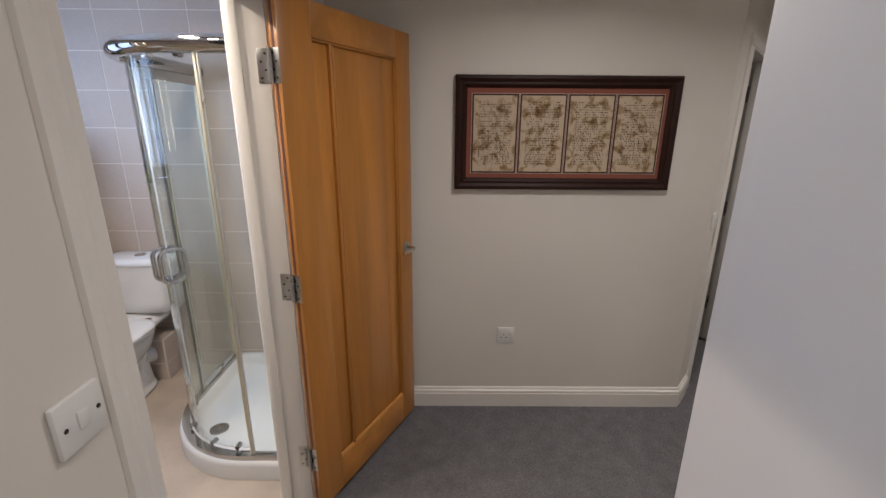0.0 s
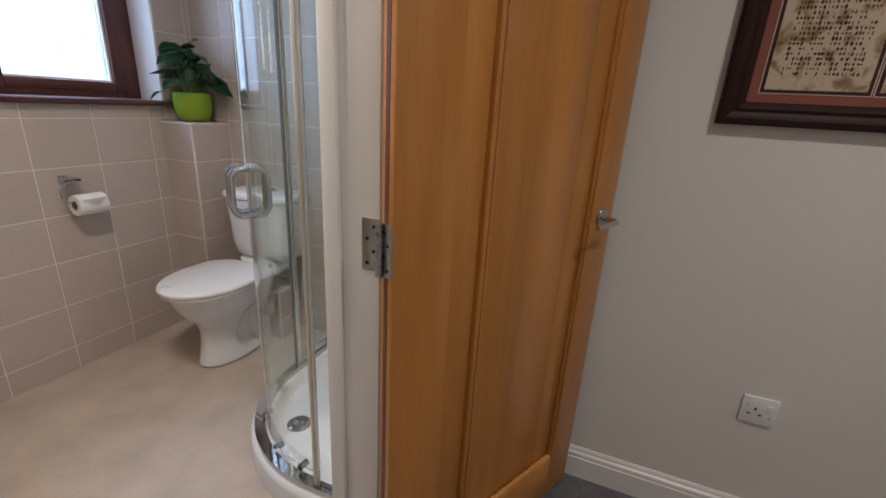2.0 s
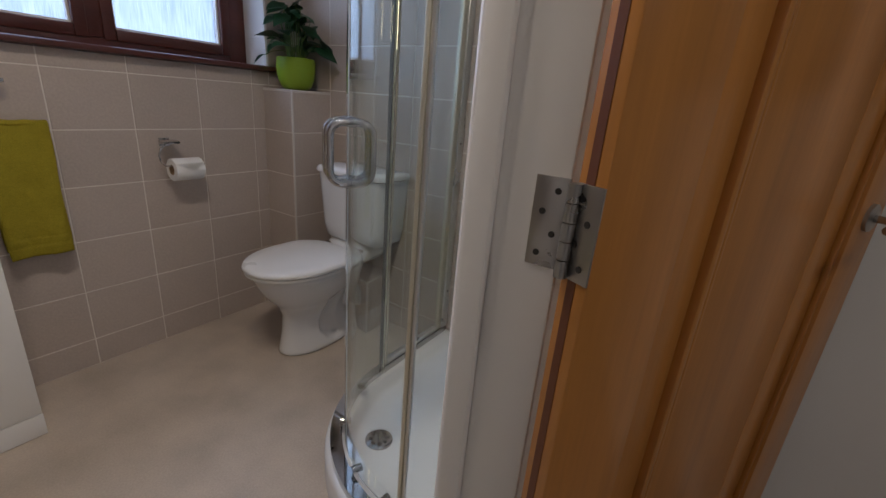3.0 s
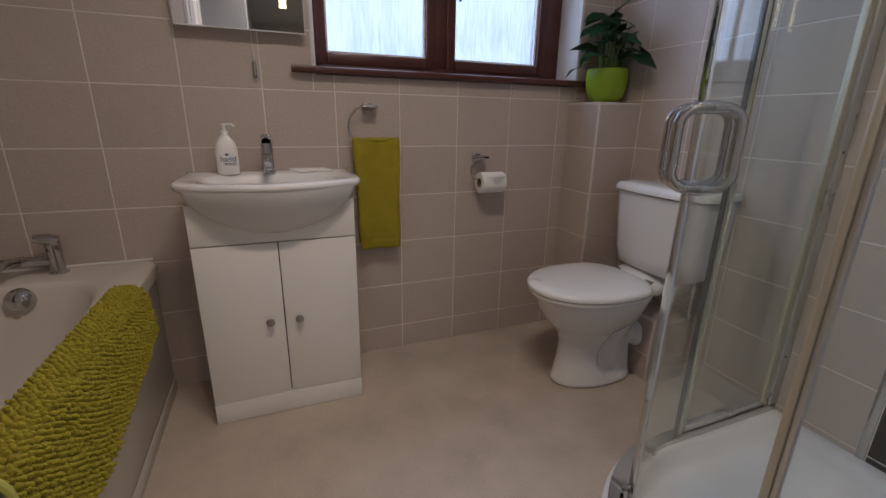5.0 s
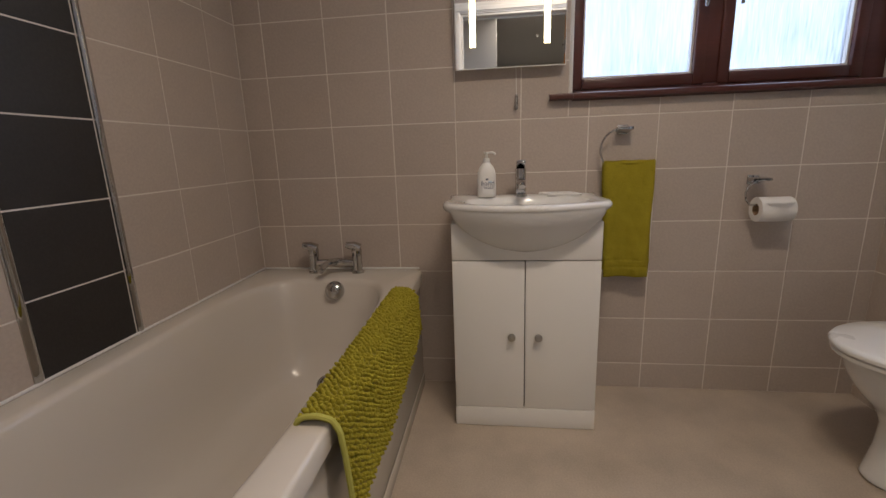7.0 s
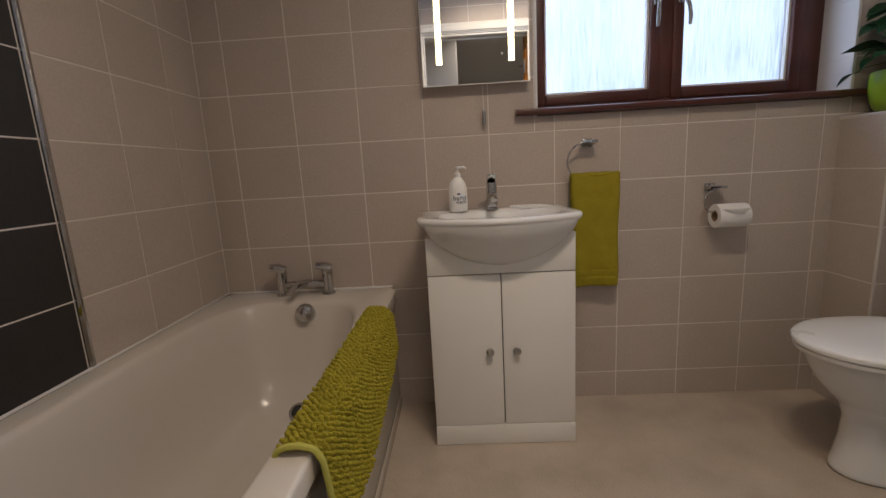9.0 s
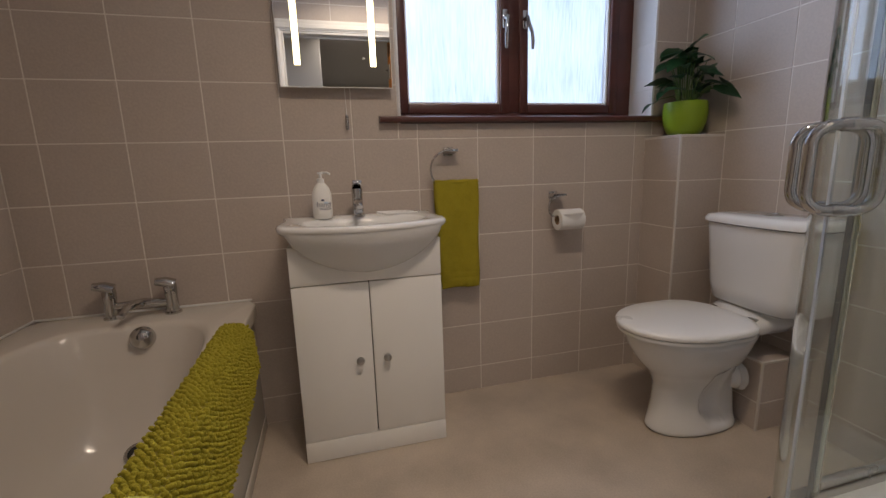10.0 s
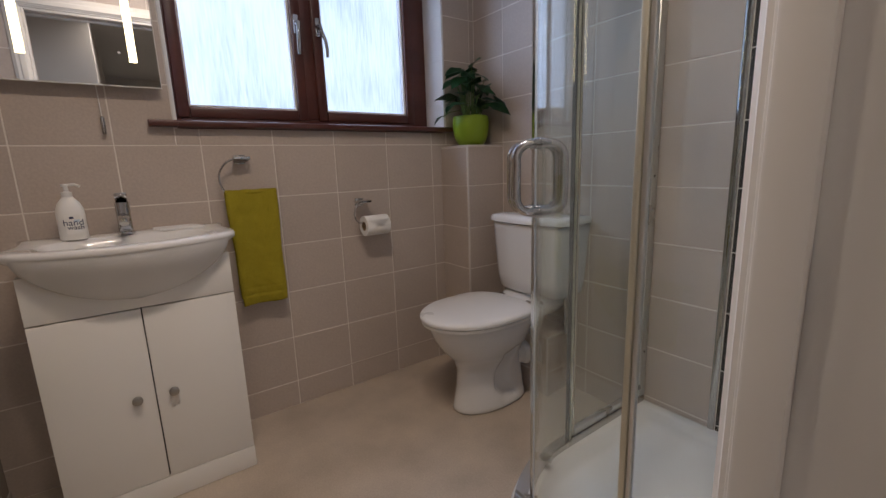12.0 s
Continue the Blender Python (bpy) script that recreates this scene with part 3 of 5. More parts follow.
for hz in (0.215, 0.944, 1.668):
    h = part("hinge", boxes((-0.6595, -0.622, D1 - 0.0025, D1 + 0.0005, hz, hz + 0.100), bevel=0.0008), M_STEEL, door_1, "satin steel butt hinge")
    part("hinge_leaf", boxes((DL0 - 0.0022, DL0 + 0.0005, FY - 0.0005, -0.003, hz, hz + 0.100), bevel=0.0006, m=DM), M_STEEL, h)
    bm = bmesh.new()
    for k in range(5):
        cyl(bm, (PIN.x + 0.004, PIN.y - 0.004, hz + 0.020 * k + 0.0006), (PIN.x + 0.004, PIN.y - 0.004, hz + 0.020 * k + 0.0194), 0.0068, 14)
    part("knuckle", bm, M_STEEL, h)
    for k, dx in enumerate((0.012, 0.026, 0.012, 0.026)):
        bm = bmesh.new(); cyl(bm, (-0.6595 + dx, D1 - 0.0036, hz + 0.015 + 0.0235 * k), (-0.6595 + dx, D1 - 0.002, hz + 0.015 + 0.0235 * k), 0.0036, 10)
        part("screw", bm, M_GAP, h)
        bm = bmesh.new(); cyl(bm, DM @ Vector((DL0 - 0.0034, FY + (0.012, 0.024, 0.012, 0.024)[k], hz + 0.015 + 0.0235 * k)), DM @ Vector((DL0 - 0.002, FY + (0.012, 0.024, 0.012, 0.024)[k], hz + 0.015 + 0.0235 * k)), 0.0036, 10)
        part("screw", bm, M_GAP, h)

# ---------- shower ----------
CX, CY, R = -0.985, 2.295, 0.440                          # centre and radius of the curved front
shower_tray = thing("shower_tray", (-1.1, 2.3, 0), "white quadrant shower tray on the vinyl floor", "shower tray")


def quad_outline(off, z, n=24):
    """Outline of the quadrant: back corner, along the side wall, round the curved front."""
    pts = [(XE - 0.004, YN - 0.002), (XE - 0.004, CY - R - off)]
    pts += [(x, y) for x, y in arc_pts((CX, CY), R + off, 270, 180, n)]
    pts += [(CX - R - off, YN - 0.002)]
    return [(x, y, z) for x, y in pts]


def inset_outline(off, z, n=24):
    e = off
    pts = [(XE - 0.004 - e, YN - 0.002 - e), (XE - 0.004 - e, CY - R + e)]
    pts += [(x, y) for x, y in arc_pts((CX, CY), R - e, 270, 180, n)]
    pts += [(CX - R + e, YN - 0.002 - e)]
    return [(x, y, z) for x, y in pts]


bm = bmesh.new()
loft(bm, [quad_outline(0.034, 0.001), quad_outline(0.034, 0.075), quad_outline(0.030, 0.088), quad_outline(0.020, 0.094), inset_outline(0.030, 0.094),
          inset_outline(0.038, 0.090), inset_outline(0.050, 0.062), inset_outline(0.075, 0.050), inset_outline(0.20, 0.046)])
part("tray_body", bm, M_TRAY, shower_tray, smooth=50)
drain = part("drain_cover", lathe(bmesh.new(), [(0, 0.044), (0.045, 0.044), (0.045, 0.052), (0.040, 0.055), (0.012, 0.057), (0, 0.057)], (-1.222, 2.100, 0), 28), M_CHROME, shower_tray, "chrome drain cover")
# dark studs on the cover stand for the shaded slots
for k in range(8):
    a = 2 * math.pi * k / 8
    bm = bmesh.new(); cyl(bm, (-1.222 + 0.027 * math.cos(a), 2.100 + 0.027 * math.sin(a), 0.0555), (-1.222 + 0.027 * math.cos(a), 2.100 + 0.027 * math.sin(a), 0.0572), 0.0065, 10)
    part("drain_slot_shade", bm, M_GAP, drain)

enclosure = thing("shower_enclosure", (CX, CY, 0.094), "quadrant shower enclosure with curved sliding glass doors and chrome rails", "shower enclosure")
FRONT = [(XE - 0.012, CY - R)] + arc_pts((CX, CY), R, 270, 180, 32) + [(CX - R, YN - 0.006)]
bm = bmesh.new(); strip(bm, FRONT, 0.018, 0.094, 0.118); part("bottom_rail", bm, M_CHROME, enclosure, "curved chrome bottom rail")
bm = bmesh.new(); tube(bm, [(x, y, 1.808) for x, y in FRONT], 0.033, 16, flat=0.95); part("top_rail", bm, M_CHROME, enclosure, "curved chrome head rail")
bm = bmesh.new(); strip(bm, [(CX - R, CY), (CX - R, YN - 0.006)], 0.012, 1.735, 1.785); part("top_channel", bm, M_ALU, enclosure)
TOP = 1.790
FPX, RPY = -0.938, 2.340                                  # the two upright posts
part("post", boxes((FPX - 0.009, FPX + 0.003, CY - R - 0.009, CY - R + 0.009, 0.118, TOP), bevel=0.004), M_POST, enclosure, "satin metal upright post with a warm reflection painted in")
part("post_channel", boxes((FPX + 0.003, FPX + 0.011, CY - R - 0.006, CY - R + 0.006, 0.118, TOP), bevel=0.002), M_ALU, enclosure, "silver glazing channel")
part("post", boxes((CX - R - 0.011, CX - R + 0.011, RPY - 0.012, RPY + 0.014, 0.118, TOP), bevel=0.004), M_POST, enclosure, "satin metal upright post")
part("post_gasket", boxes((CX - R - 0.007, CX - R + 0.007, RPY - 0.0165, RPY - 0.012, 0.118, TOP)), M_SEALD, enclosure, "grey gasket")
part("fixed_rail", boxes((CX - R - 0.011, CX - R + 0.013, RPY + 0.014, YN - 0.072, 0.119, 0.142), bevel=0.003), M_ALU, enclosure, "pale silver rail under the fixed pane")
part("wall_profile", boxes((CX - R - 0.017, CX - R + 0.017, YN - 0.042, YN - 0.001, 0.118, TOP), bevel=0.004), M_ALU, enclosure)
part("pane_stile", boxes((CX - R - 0.011, CX - R + 0.011, YN - 0.072, YN - 0.042, 0.118, TOP), bevel=0.003), M_POST, enclosure)
for sz in (0.30, 0.95, 1.60):
    bm = bmesh.new(); cyl(bm, (CX - R + 0.016, YN - 0.024, sz), (CX - R + 0.0185, YN - 0.024, sz), 0.0045, 10); part("screw", bm, M_GAP, enclosure)
part("wall_profile", boxes((XE - 0.036, XE - 0.001, CY - R - 0.016, CY - R + 0.016, 0.118, TOP), bevel=0.004), M_ALU, enclosure)


def clear_pane(name, line, half=0.003, z0=0.118, z1=TOP):
    bm = bmesh.new(); strip(bm, line, half, z0, z1)
    p = part(name, bm, M_GLASS, enclosure, "clear toughened glass", 30)
    p.visible_shadow = False
    return p


clear_pane("fixed_pane", [(XE - 0.02, CY - R), (FPX + 0.009, CY - R)])
clear_pane("fixed_pane", [(CX - R, RPY + 0.012), (CX - R, YN - 0.06)], z0=0.138)
RD = R - 0.028
for a0, a1, hx in ((275, 234.6, 238.4), (233.8, 177, 230.8)):
    d = clear_pane("sliding_door", arc_pts((CX, CY), RD, a0, a1, 24), 0.003, 0.128, TOP + 0.01)
    ea = a1 if a1 > 200 else a0
    part("door_seal", strip(bmesh.new(), arc_pts((CX, CY), RD, ea - 0.32, ea + 0.32, 2), 0.0034, 0.128, TOP), M_SEAL, d, "clear edge seal")
    for ra in (a0 + (a1 - a0) * 0.22, a0 + (a1 - a0) * 0.66):
        c, s = math.cos(radians(ra)), math.sin(radians(ra))
        for z in (0.136, TOP - 0.012):
            bm = bmesh.new(); cyl(bm, (CX + (RD - 0.016) * c, CY + (RD - 0.016) * s, z), (CX + (RD + 0.017) * c, CY + (RD + 0.017) * s, z), 0.011, 14)
            part("roller", bm, M_CHROME, d, "chrome roller")
    # back-to-back D handle: a rounded square ring through the glass
    hc, hs = math.cos(radians(hx)), math.sin(radians(hx))
    ring = []
    hw, hh, rad = 0.049, 0.068, 0.030
    for cx_, cz_, st in ((hw - rad, hh - rad, 0), (-hw + rad, hh - rad, 90), (-hw + rad, -hh + rad, 180), (hw - rad, -hh + rad, 270)):
        for k in range(7):
            a = radians(st + 15 * k)
            ring.append((CX + (RD + cx_ + rad * math.cos(a)) * hc, CY + (RD + cx_ + rad * math.cos(a)) * hs, 0.980 + cz_ + rad * math.sin(a)))
    bm = bmesh.new(); tube(bm, ring, 0.0092, 14, closed=True)
    h = part("door_handle", bm, M_CHROME, d, "polished chrome D handles, back to back")
    for z in (0.980 + hh, 0.980 - hh):
        bm = bmesh.new(); cyl(bm, (CX + (RD - 0.012) * hc, CY + (RD - 0.012) * hs, z), (CX + (RD + 0.012) * hc, CY + (RD + 0.012) * hs, z), 0.0112, 16)
        part("boss", bm, M_CHROME, d)

# ---------- bath ----------
RIM, BX0, BX1, BY0, BY1 = 0.525, -2.396, XE - 0.006, YS + 0.001, 0.852
bath = thing("bathtub", ((BX0 + BX1) / 2, (BY0 + BY1) / 2, 0), "white acrylic bathtub with white panel along tiled walls", "bathtub")
N = 96


def rr_ring(x0, x1, y0, y1, r, z, n=N):
    """Rounded rectangle whose points lie at even angles seen from its middle."""
    cx, cy, hx, hy = (x0 + x1) / 2, (y0 + y1) / 2, (x1 - x0) / 2, (y1 - y0) / 2
    out = []
    for i in range(n):
        a = 2 * math.pi * (i + 0.5) / n
        c, s = math.cos(a) * hx, math.sin(a) * hy
        k = min(hx / abs(c) if abs(c) > 1e-9 else 9e9, hy / abs(s) if abs(s) > 1e-9 else 9e9)
        px, py = c * k, s * k
        qx, qy = hx - r, hy - r
        if abs(px) > qx and abs(py) > qy:
            d = Vector((abs(px) - qx, abs(py) - qy)); d = d.normalized() * r
            px, py = math.copysign(qx + d.x, px), math.copysign(qy + d.y, py)
        out.append((cx + px, cy + py, z))
    return out


bm = bmesh.new()
ix, iy, ihx, ihy = (-2.250 + -0.86) / 2, 0.494, (2.250 - 0.86) / 2, 0.287
loft(bm, [rr_ring(BX0 + 0.012, BX1 - 0.012, BY0 + 0.012, BY1 - 0.016, 0.02, RIM - 0.050), rr_ring(BX0, BX1, BY0, BY1, 0.022, RIM - 0.045), rr_ring(BX0, BX1, BY0, BY1, 0.022, RIM - 0.008),
          rr_ring(BX0 + 0.003, BX1 - 0.003, BY0 + 0.003, BY1 - 0.003, 0.022, RIM - 0.002), rr_ring(BX0 + 0.010, BX1 - 0.010, BY0 + 0.010, BY1 - 0.010, 0.02, RIM),
          super_ring(ix, iy, ihx + 0.004, ihy + 0.004, RIM, N, 4.2), super_ring(ix, iy, ihx - 0.006, ihy - 0.006, RIM - 0.004, N, 4.2), super_ring(ix, iy, ihx - 0.016, ihy - 0.014, RIM - 0.018, N, 4.1),
          super_ring(ix - 0.005, iy, ihx - 0.05, ihy - 0.030, RIM - 0.12, N, 3.8), super_ring(ix - 0.01, iy, ihx - 0.09, ihy - 0.05, RIM - 0.25, N, 3.5),
          super_ring(ix - 0.02, iy, ihx - 0.14, ihy - 0.075, RIM - 0.34, N, 3.2), super_ring(ix - 0.03, iy, ihx - 0.21, ihy - 0.125, RIM - 0.385, N, 2.8),
          super_ring(ix - 0.03, iy, ihx - 0.30, ihy - 0.19, RIM - 0.395, N, 2.4)], cap0=False)
part("tub", bm, M_ACRYLIC, bath, smooth=60)
bm = boxes((BX0 + 0.02, BX1, 0.815, 0.833, 0.0, RIM - 0.046), bevel=0.004)
panel = part("bath_panel", bm, M_ACRYLIC, bath, "white bath panel")
part("plinth_line", boxes((BX0 + 0.02, BX1, 0.833, 0.8365, 0.0, 0.055), bevel=0.0015), M_ACRYLIC, panel)
part("end_panel", boxes((BX1 - 0.02, BX1, YS + 0.01, 0.815, 0.0, RIM - 0.046)), M_ACRYLIC, bath)
overflow = part("overflow", lathe(bmesh.new(), [(0, 0), (0.038, 0), (0.038, 0.008), (0.036, 0.016), (0.031, 0.024), (0.023, 0.030), (0.012, 0.034), (0, 0.035)], (-2.226, 0.522, 0.482), 32,
                                  Matrix.Rotation(radians(82), 4, 'Y')), M_CHROME, bath, "round chrome overflow with turning knob")
waste = part("waste", lathe(bmesh.new(), [(0.022, 0.0), (0.034, 0.0), (0.034, 0.004), (0.030, 0.006), (0.024, 0.005), (0.022, 0.001)], (-2.087, 0.507, 0.157), 28, Matrix.Rotation(radians(33), 4, 'Y')), M_CHROME, bath, "round chrome bath waste")
# solid dark disc in place of the shaded opening
part("waste_hole_shade", lathe(bmesh.new(), [(0, 0.001), (0.0235, 0.001), (0.0235, 0.003), (0, 0.003)], (-2.087, 0.507, 0.157), 24, Matrix.Rotation(radians(33), 4, 'Y')), M_GAP, waste, "dark disc standing for the shade in the waste hole")
part("sealant", boxes((BX0 + 0.001, BX1 - 0.02, YS + 0.0005, YS + 0.007, RIM - 0.001, RIM + 0.006), (BX0 + 0.0005, BX0 + 0.007, YS + 0.007, BY1 - 0.02, RIM - 0.001, RIM + 0.006), bevel=0.002), M_PLASTIC, bath, "white sealant bead")
mixer = thing("bath_mixer_tap", (-2.338, 0.5, RIM), "chrome bath filler tap with two lever handles", "tap")
for k, y in enumerate((0.398, 0.583)):
    p = part("pillar", lathe(bmesh.new(), [(0, 0), (0.027, 0), (0.027, 0.005), (0.021, 0.009), (0.019, 0.06), (0.021, 0.072), (0, 0.072)], (-2.338, y, RIM), 24), M_CHROME, mixer)
    bm = bmesh.new(); lathe(bm, [(0, 0.070), (0.020, 0.070), (0.0215, 0.092), (0.019, 0.108), (0, 0.110)], (-2.338, y, RIM), 24)
    tube(bm, [(-2.340, y + 0.016, RIM + 0.102), (-2.335, y - 0.010, RIM + 0.113), (-2.329, y - 0.040, RIM + 0.118)], [0.024, 0.024, 0.017], 14, flat=0.75)
    part("lever_handle", bm, M_CHROME, mixer, "chrome lever")
bm = bmesh.new(); tube(bm, [(-2.338, 0.398, RIM + 0.040), (-2.335, 0.46, RIM + 0.043), (-2.333, 0.5, RIM + 0.045), (-2.335, 0.54, RIM + 0.043), (-2.338, 0.583, RIM + 0.040)], [0.013, 0.015, 0.018, 0.015, 0.013], 14)
part("bridge", bm, M_CHROME, mixer)
bm = bmesh.new(); tube(bm, [(-2.333, 0.495, RIM + 0.045), (-2.293, 0.488, RIM + 0.056), (-2.243, 0.478, RIM + 0.052), (-2.215, 0.472, RIM + 0.036)], [0.016, 0.015, 0.014, 0.013], 14, flat=0.8)
part("spout", bm, M_CHROME, mixer)

# chunky bobble bath mat over the rim
MX0, MX1 = -2.085, -1.335


def drape(s):
    """Profile over the rim: inside, top, then hanging outside (y, z), s from 0 to 1 along its length."""
    key = [(0.786, 0.512), (0.792, 0.526), (0.804, 0.534), (0.830, 0.537), (0.856, 0.530), (0.868, 0.508), (0.873, 0.46), (0.876, 0.40), (0.880, 0.31)]
    L = [0.0]
    for a, b in zip(key, key[1:]):
        L.append(L[-1] + math.dist(a, b))
    d = s * L[-1]
    for i in range(len(key) - 1):
        if d <= L[i + 1] or i == len(key) - 2:
            f = (d - L[i]) / (L[i + 1] - L[i])
            return Vector((key[i][0] + f * (key[i + 1][0] - key[i][0]), key[i][1] + f * (key[i + 1][1] - key[i][1])))


def hang(u):
    """The mat lies askew: the share of its width that hangs at u along the rim."""
    return 0.78 + 0.22 * min(1.0, u / 0.65)


def mat_mesh():
    """Chenille nubs: small rounded lumps, longer across the rim than along it, in staggered rows with gaps."""
    vs, fs = [], []
    rnd = random.Random(5)
    ncol, nrow, ns, nr = 84, 25, 8, 5
    for c in range(ncol):
        for r in range(nrow):
            s = (r + 0.5 + 0.5 * (c % 2) * 0.9 + rnd.uniform(-0.12, 0.12)) / (nrow + 0.6)
            u = (c + 0.5 + rnd.uniform(-0.12, 0.12)) / ncol
            s *= hang(u)
            p = drape(s); q = drape(min(1, s + 0.02)) - drape(max(0, s - 0.02)); q.normalize()
            sag = 0.004 * math.sin(u * 5.0) * s + 0.010 * max(0, 0.18 - u) * s
            drop = 0.01 * math.sin(u * 4 + 1) * max(0, s - 0.5) * 2
            nrm = Vector((0, -q.y, q.x)); along = Vector((0, q.x, q.y)); side = Vector((1, 0, 0))
            a = rnd.uniform(-0.3, 0.3)
            along, side = along * math.cos(a) + side * math.sin(a), side * math.cos(a) - along * math.sin(a)
            lean = rnd.uniform(-0.25, 0.25)
            base = Vector((MX0 + (MX1 - MX0) * u + 0.006 * (s - 0.3) * math.sin(u * 3.1), p.x + sag, p.y + drop))
            la, lb, lh = rnd.uniform(0.0056, 0.0076), rnd.uniform(0.0024, 0.0034), rnd.uniform(0.0075, 0.0140)
            n0 = len(vs)
            for k in range(nr):
                e = 0.5 * math.pi * k / (nr - 1) * 0.93
                for m in range(ns):
                    w = 2 * math.pi * m / ns
                    h = lh * math.sin(e) + 0.001
                    g = math.cos(e) ** 0.6 if k else 0.86
                    vs.append(base + along * (la * g * math.cos(w) + lean * h) + side * (lb * g * math.sin(w)) + nrm * h)
            for k in range(nr - 1):
                for m in range(ns):
                    m2 = (m + 1) % ns
                    fs.append((n0 + k * ns + m, n0 + k * ns + m2, n0 + (k + 1) * ns + m2, n0 + (k + 1) * ns + m))
            fs.append(tuple(n0 + (nr - 1) * ns + m for m in range(ns)))
    return vs, fs


bath_mat = thing("bath_mat", ((MX0 + MX1) / 2, 0.83, RIM), "lime green chunky bobble bath mat draped over the bath rim", "bath mat")
vs, fs = mat_mesh()
me = bpy.data.meshes.new("chenille_face"); me.from_pydata(vs, [], fs); me.materials.append(M_MAT)
for f in me.polygons:
    f.use_smooth = True
o = tagged(new("chenille_face", me), kind="stuff") or bpy.data.objects["chenille_face"]; o.parent = bath_mat; o.matrix_parent_inverse = bath_mat.matrix_basis.inverted()
bm = bmesh.new()
rings = []
for j in range(40):
    s = j / 39
    p = drape(s); q = drape(min(1, s + 0.01)) - drape(max(0, s - 0.01)); q.normalize(); nr = Vector((-q.y, q.x))
    xa = MX0 + 0.002 + max(0.0, s - hang(0)) / 0.22 * 0.65 * (MX1 - MX0)
    rings.append([(x, p.x + nr.x * h, p.y + nr.y * h) for x, h in ((xa, 0.0005), (MX1 - 0.002, 0.0005), (MX1 - 0.002, 0.003), (xa, 0.003))])
loft(bm, rings); part("backing", bm, M_MATBACK, bath_mat, "olive woven mat backing")
bm = bmesh.new()
tube(bm, [(MX1 + 0.002, drape(j / 39).x + 0.006 * (j / 39), drape(j / 39).y + 0.006) for j in range(40)], 0.006, 8); part("hem", bm, M_MATEDGE, bath_mat, "pale green sewn hem")

# ---------- vanity unit and basin ----------
VX, VY0, VY1, VT = -2.118, 1.002, 1.500, 0.765
vanity = thing("vanity_unit", (-2.26, 1.25, 0), "white lacquered two-door vanity unit under the basin", "cabinet")
part("carcass", boxes((-2.396, VX, VY0, VY1, 0.078, VT), bevel=0.002), M_CAB, vanity)
part("plinth", boxes((-2.396, VX + 0.022, VY0 - 0.001, VY1 + 0.001, 0.001, 0.076), bevel=0.002), M_CAB, vanity, "white plinth")
# dark sheet behind the fronts paints the shade in their joints
part("shadow_gap", boxes((VX - 0.002, VX + 0.003, VY0 + 0.003, VY1 - 0.003, 0.074, 0.634)), M_GAP, vanity)
part("drawer_front", boxes((VX + 0.003, VX + 0.021, VY0, VY1, 0.6355, VT), bevel=0.0025), M_CAB, vanity, "plain white top front")
for y0, y1, ky in ((VY0, 1.2495, 1.205), (1.2525, VY1, 1.297)):
    d = part("door", boxes((VX + 0.003, VX + 0.021, y0, y1, 0.078, 0.6320), bevel=0.0025), M_CAB, vanity)
    part("knob", lathe(bmesh.new(), [(0, 0), (0.006, 0), (0.006, 0.010), (0.0135, 0.014), (0.0135, 0.021), (0.010, 0.0235), (0, 0.0235)], (VX + 0.021, ky, 0.362), 24, Matrix.Rotation(radians(90), 4, 'Y')), M_STEEL, d, "round satin steel knob")

basin = thing("wash_basin", (-2.2, 1.25, VT), "white ceramic semi-recessed wash basin with rounded front", "wash basin")
BYC, BHW = 1.252, 0.288


def basin_outline(z, inset, bulge, yshrink=0.0, back=-2.396):
    pts = []
    hw = BHW - inset - yshrink
    n = 40
    for i in range(n + 1):
        t = -1 + 2 * i / n
        # rounded ends
        edge = max(0.0, abs(t) - 0.90) / 0.10
        x = -2.112 - inset + bulge * (1 - t * t) ** 0.75 - 0.045 * edge ** 2
        pts.append((x, BYC + hw * t * (1 - 0.02 * edge * edge), z))
    # back corners: a waisted back, narrower than the front
    pts += [(-2.235, BYC + hw * 0.945, z), (-2.29, BYC + hw * 0.93, z), (-2.34, BYC + hw * 0.94, z), (back + inset, BYC + hw * 0.975, z), (back + inset, BYC, z),
            (back + inset, BYC - hw * 0.975, z), (-2.34, BYC - hw * 0.94, z), (-2.29, BYC - hw * 0.93, z), (-2.235, BYC - hw * 0.945, z)]
    return pts


def bowl_ring(z, f, outline, cx=-2.170, hx=0.118, hy=0.205, e=2.4):
    """Inner bowl ring: each point lies in the direction of its partner on the outline."""
    out = []
    for x, y, _ in outline:
        a = math.atan2((y - BYC) / hy, (x - cx) / hx)
        c, s_ = math.cos(a), math.sin(a)
        out.append((cx + hx * f * math.copysign(abs(c) ** (2 / e), c), BYC + hy * f * math.copysign(abs(s_) ** (2 / e), s_), z))
    return out


bm = bmesh.new()
rim_z = 0.832
outer = [basin_outline(0.764, 0.018, 0.096, 0.052), basin_outline(0.785, 0.013, 0.104, 0.036), basin_outline(0.797, 0.009, 0.111, 0.014), basin_outline(0.806, 0.004, 0.117, 0.002), basin_outline(0.814, 0.000, 0.121), basin_outline(0.824, 0.000, 0.123), basin_outline(0.830, 0.004, 0.121), basin_outline(rim_z, 0.012, 0.112)]
ins = []
for z, f in ((rim_z - 0.001, 1.06), (rim_z - 0.006, 1.0), (rim_z - 0.03, 0.94), (rim_z - 0.07, 0.80), (rim_z - 0.10, 0.55), (rim_z - 0.108, 0.2)):
    ins.append(bowl_ring(z, f, outer[-1]))
loft(bm, outer + ins, cap0=True, cap1=True)
part("basin_body", bm, M_CERAMIC, basin, smooth=60)
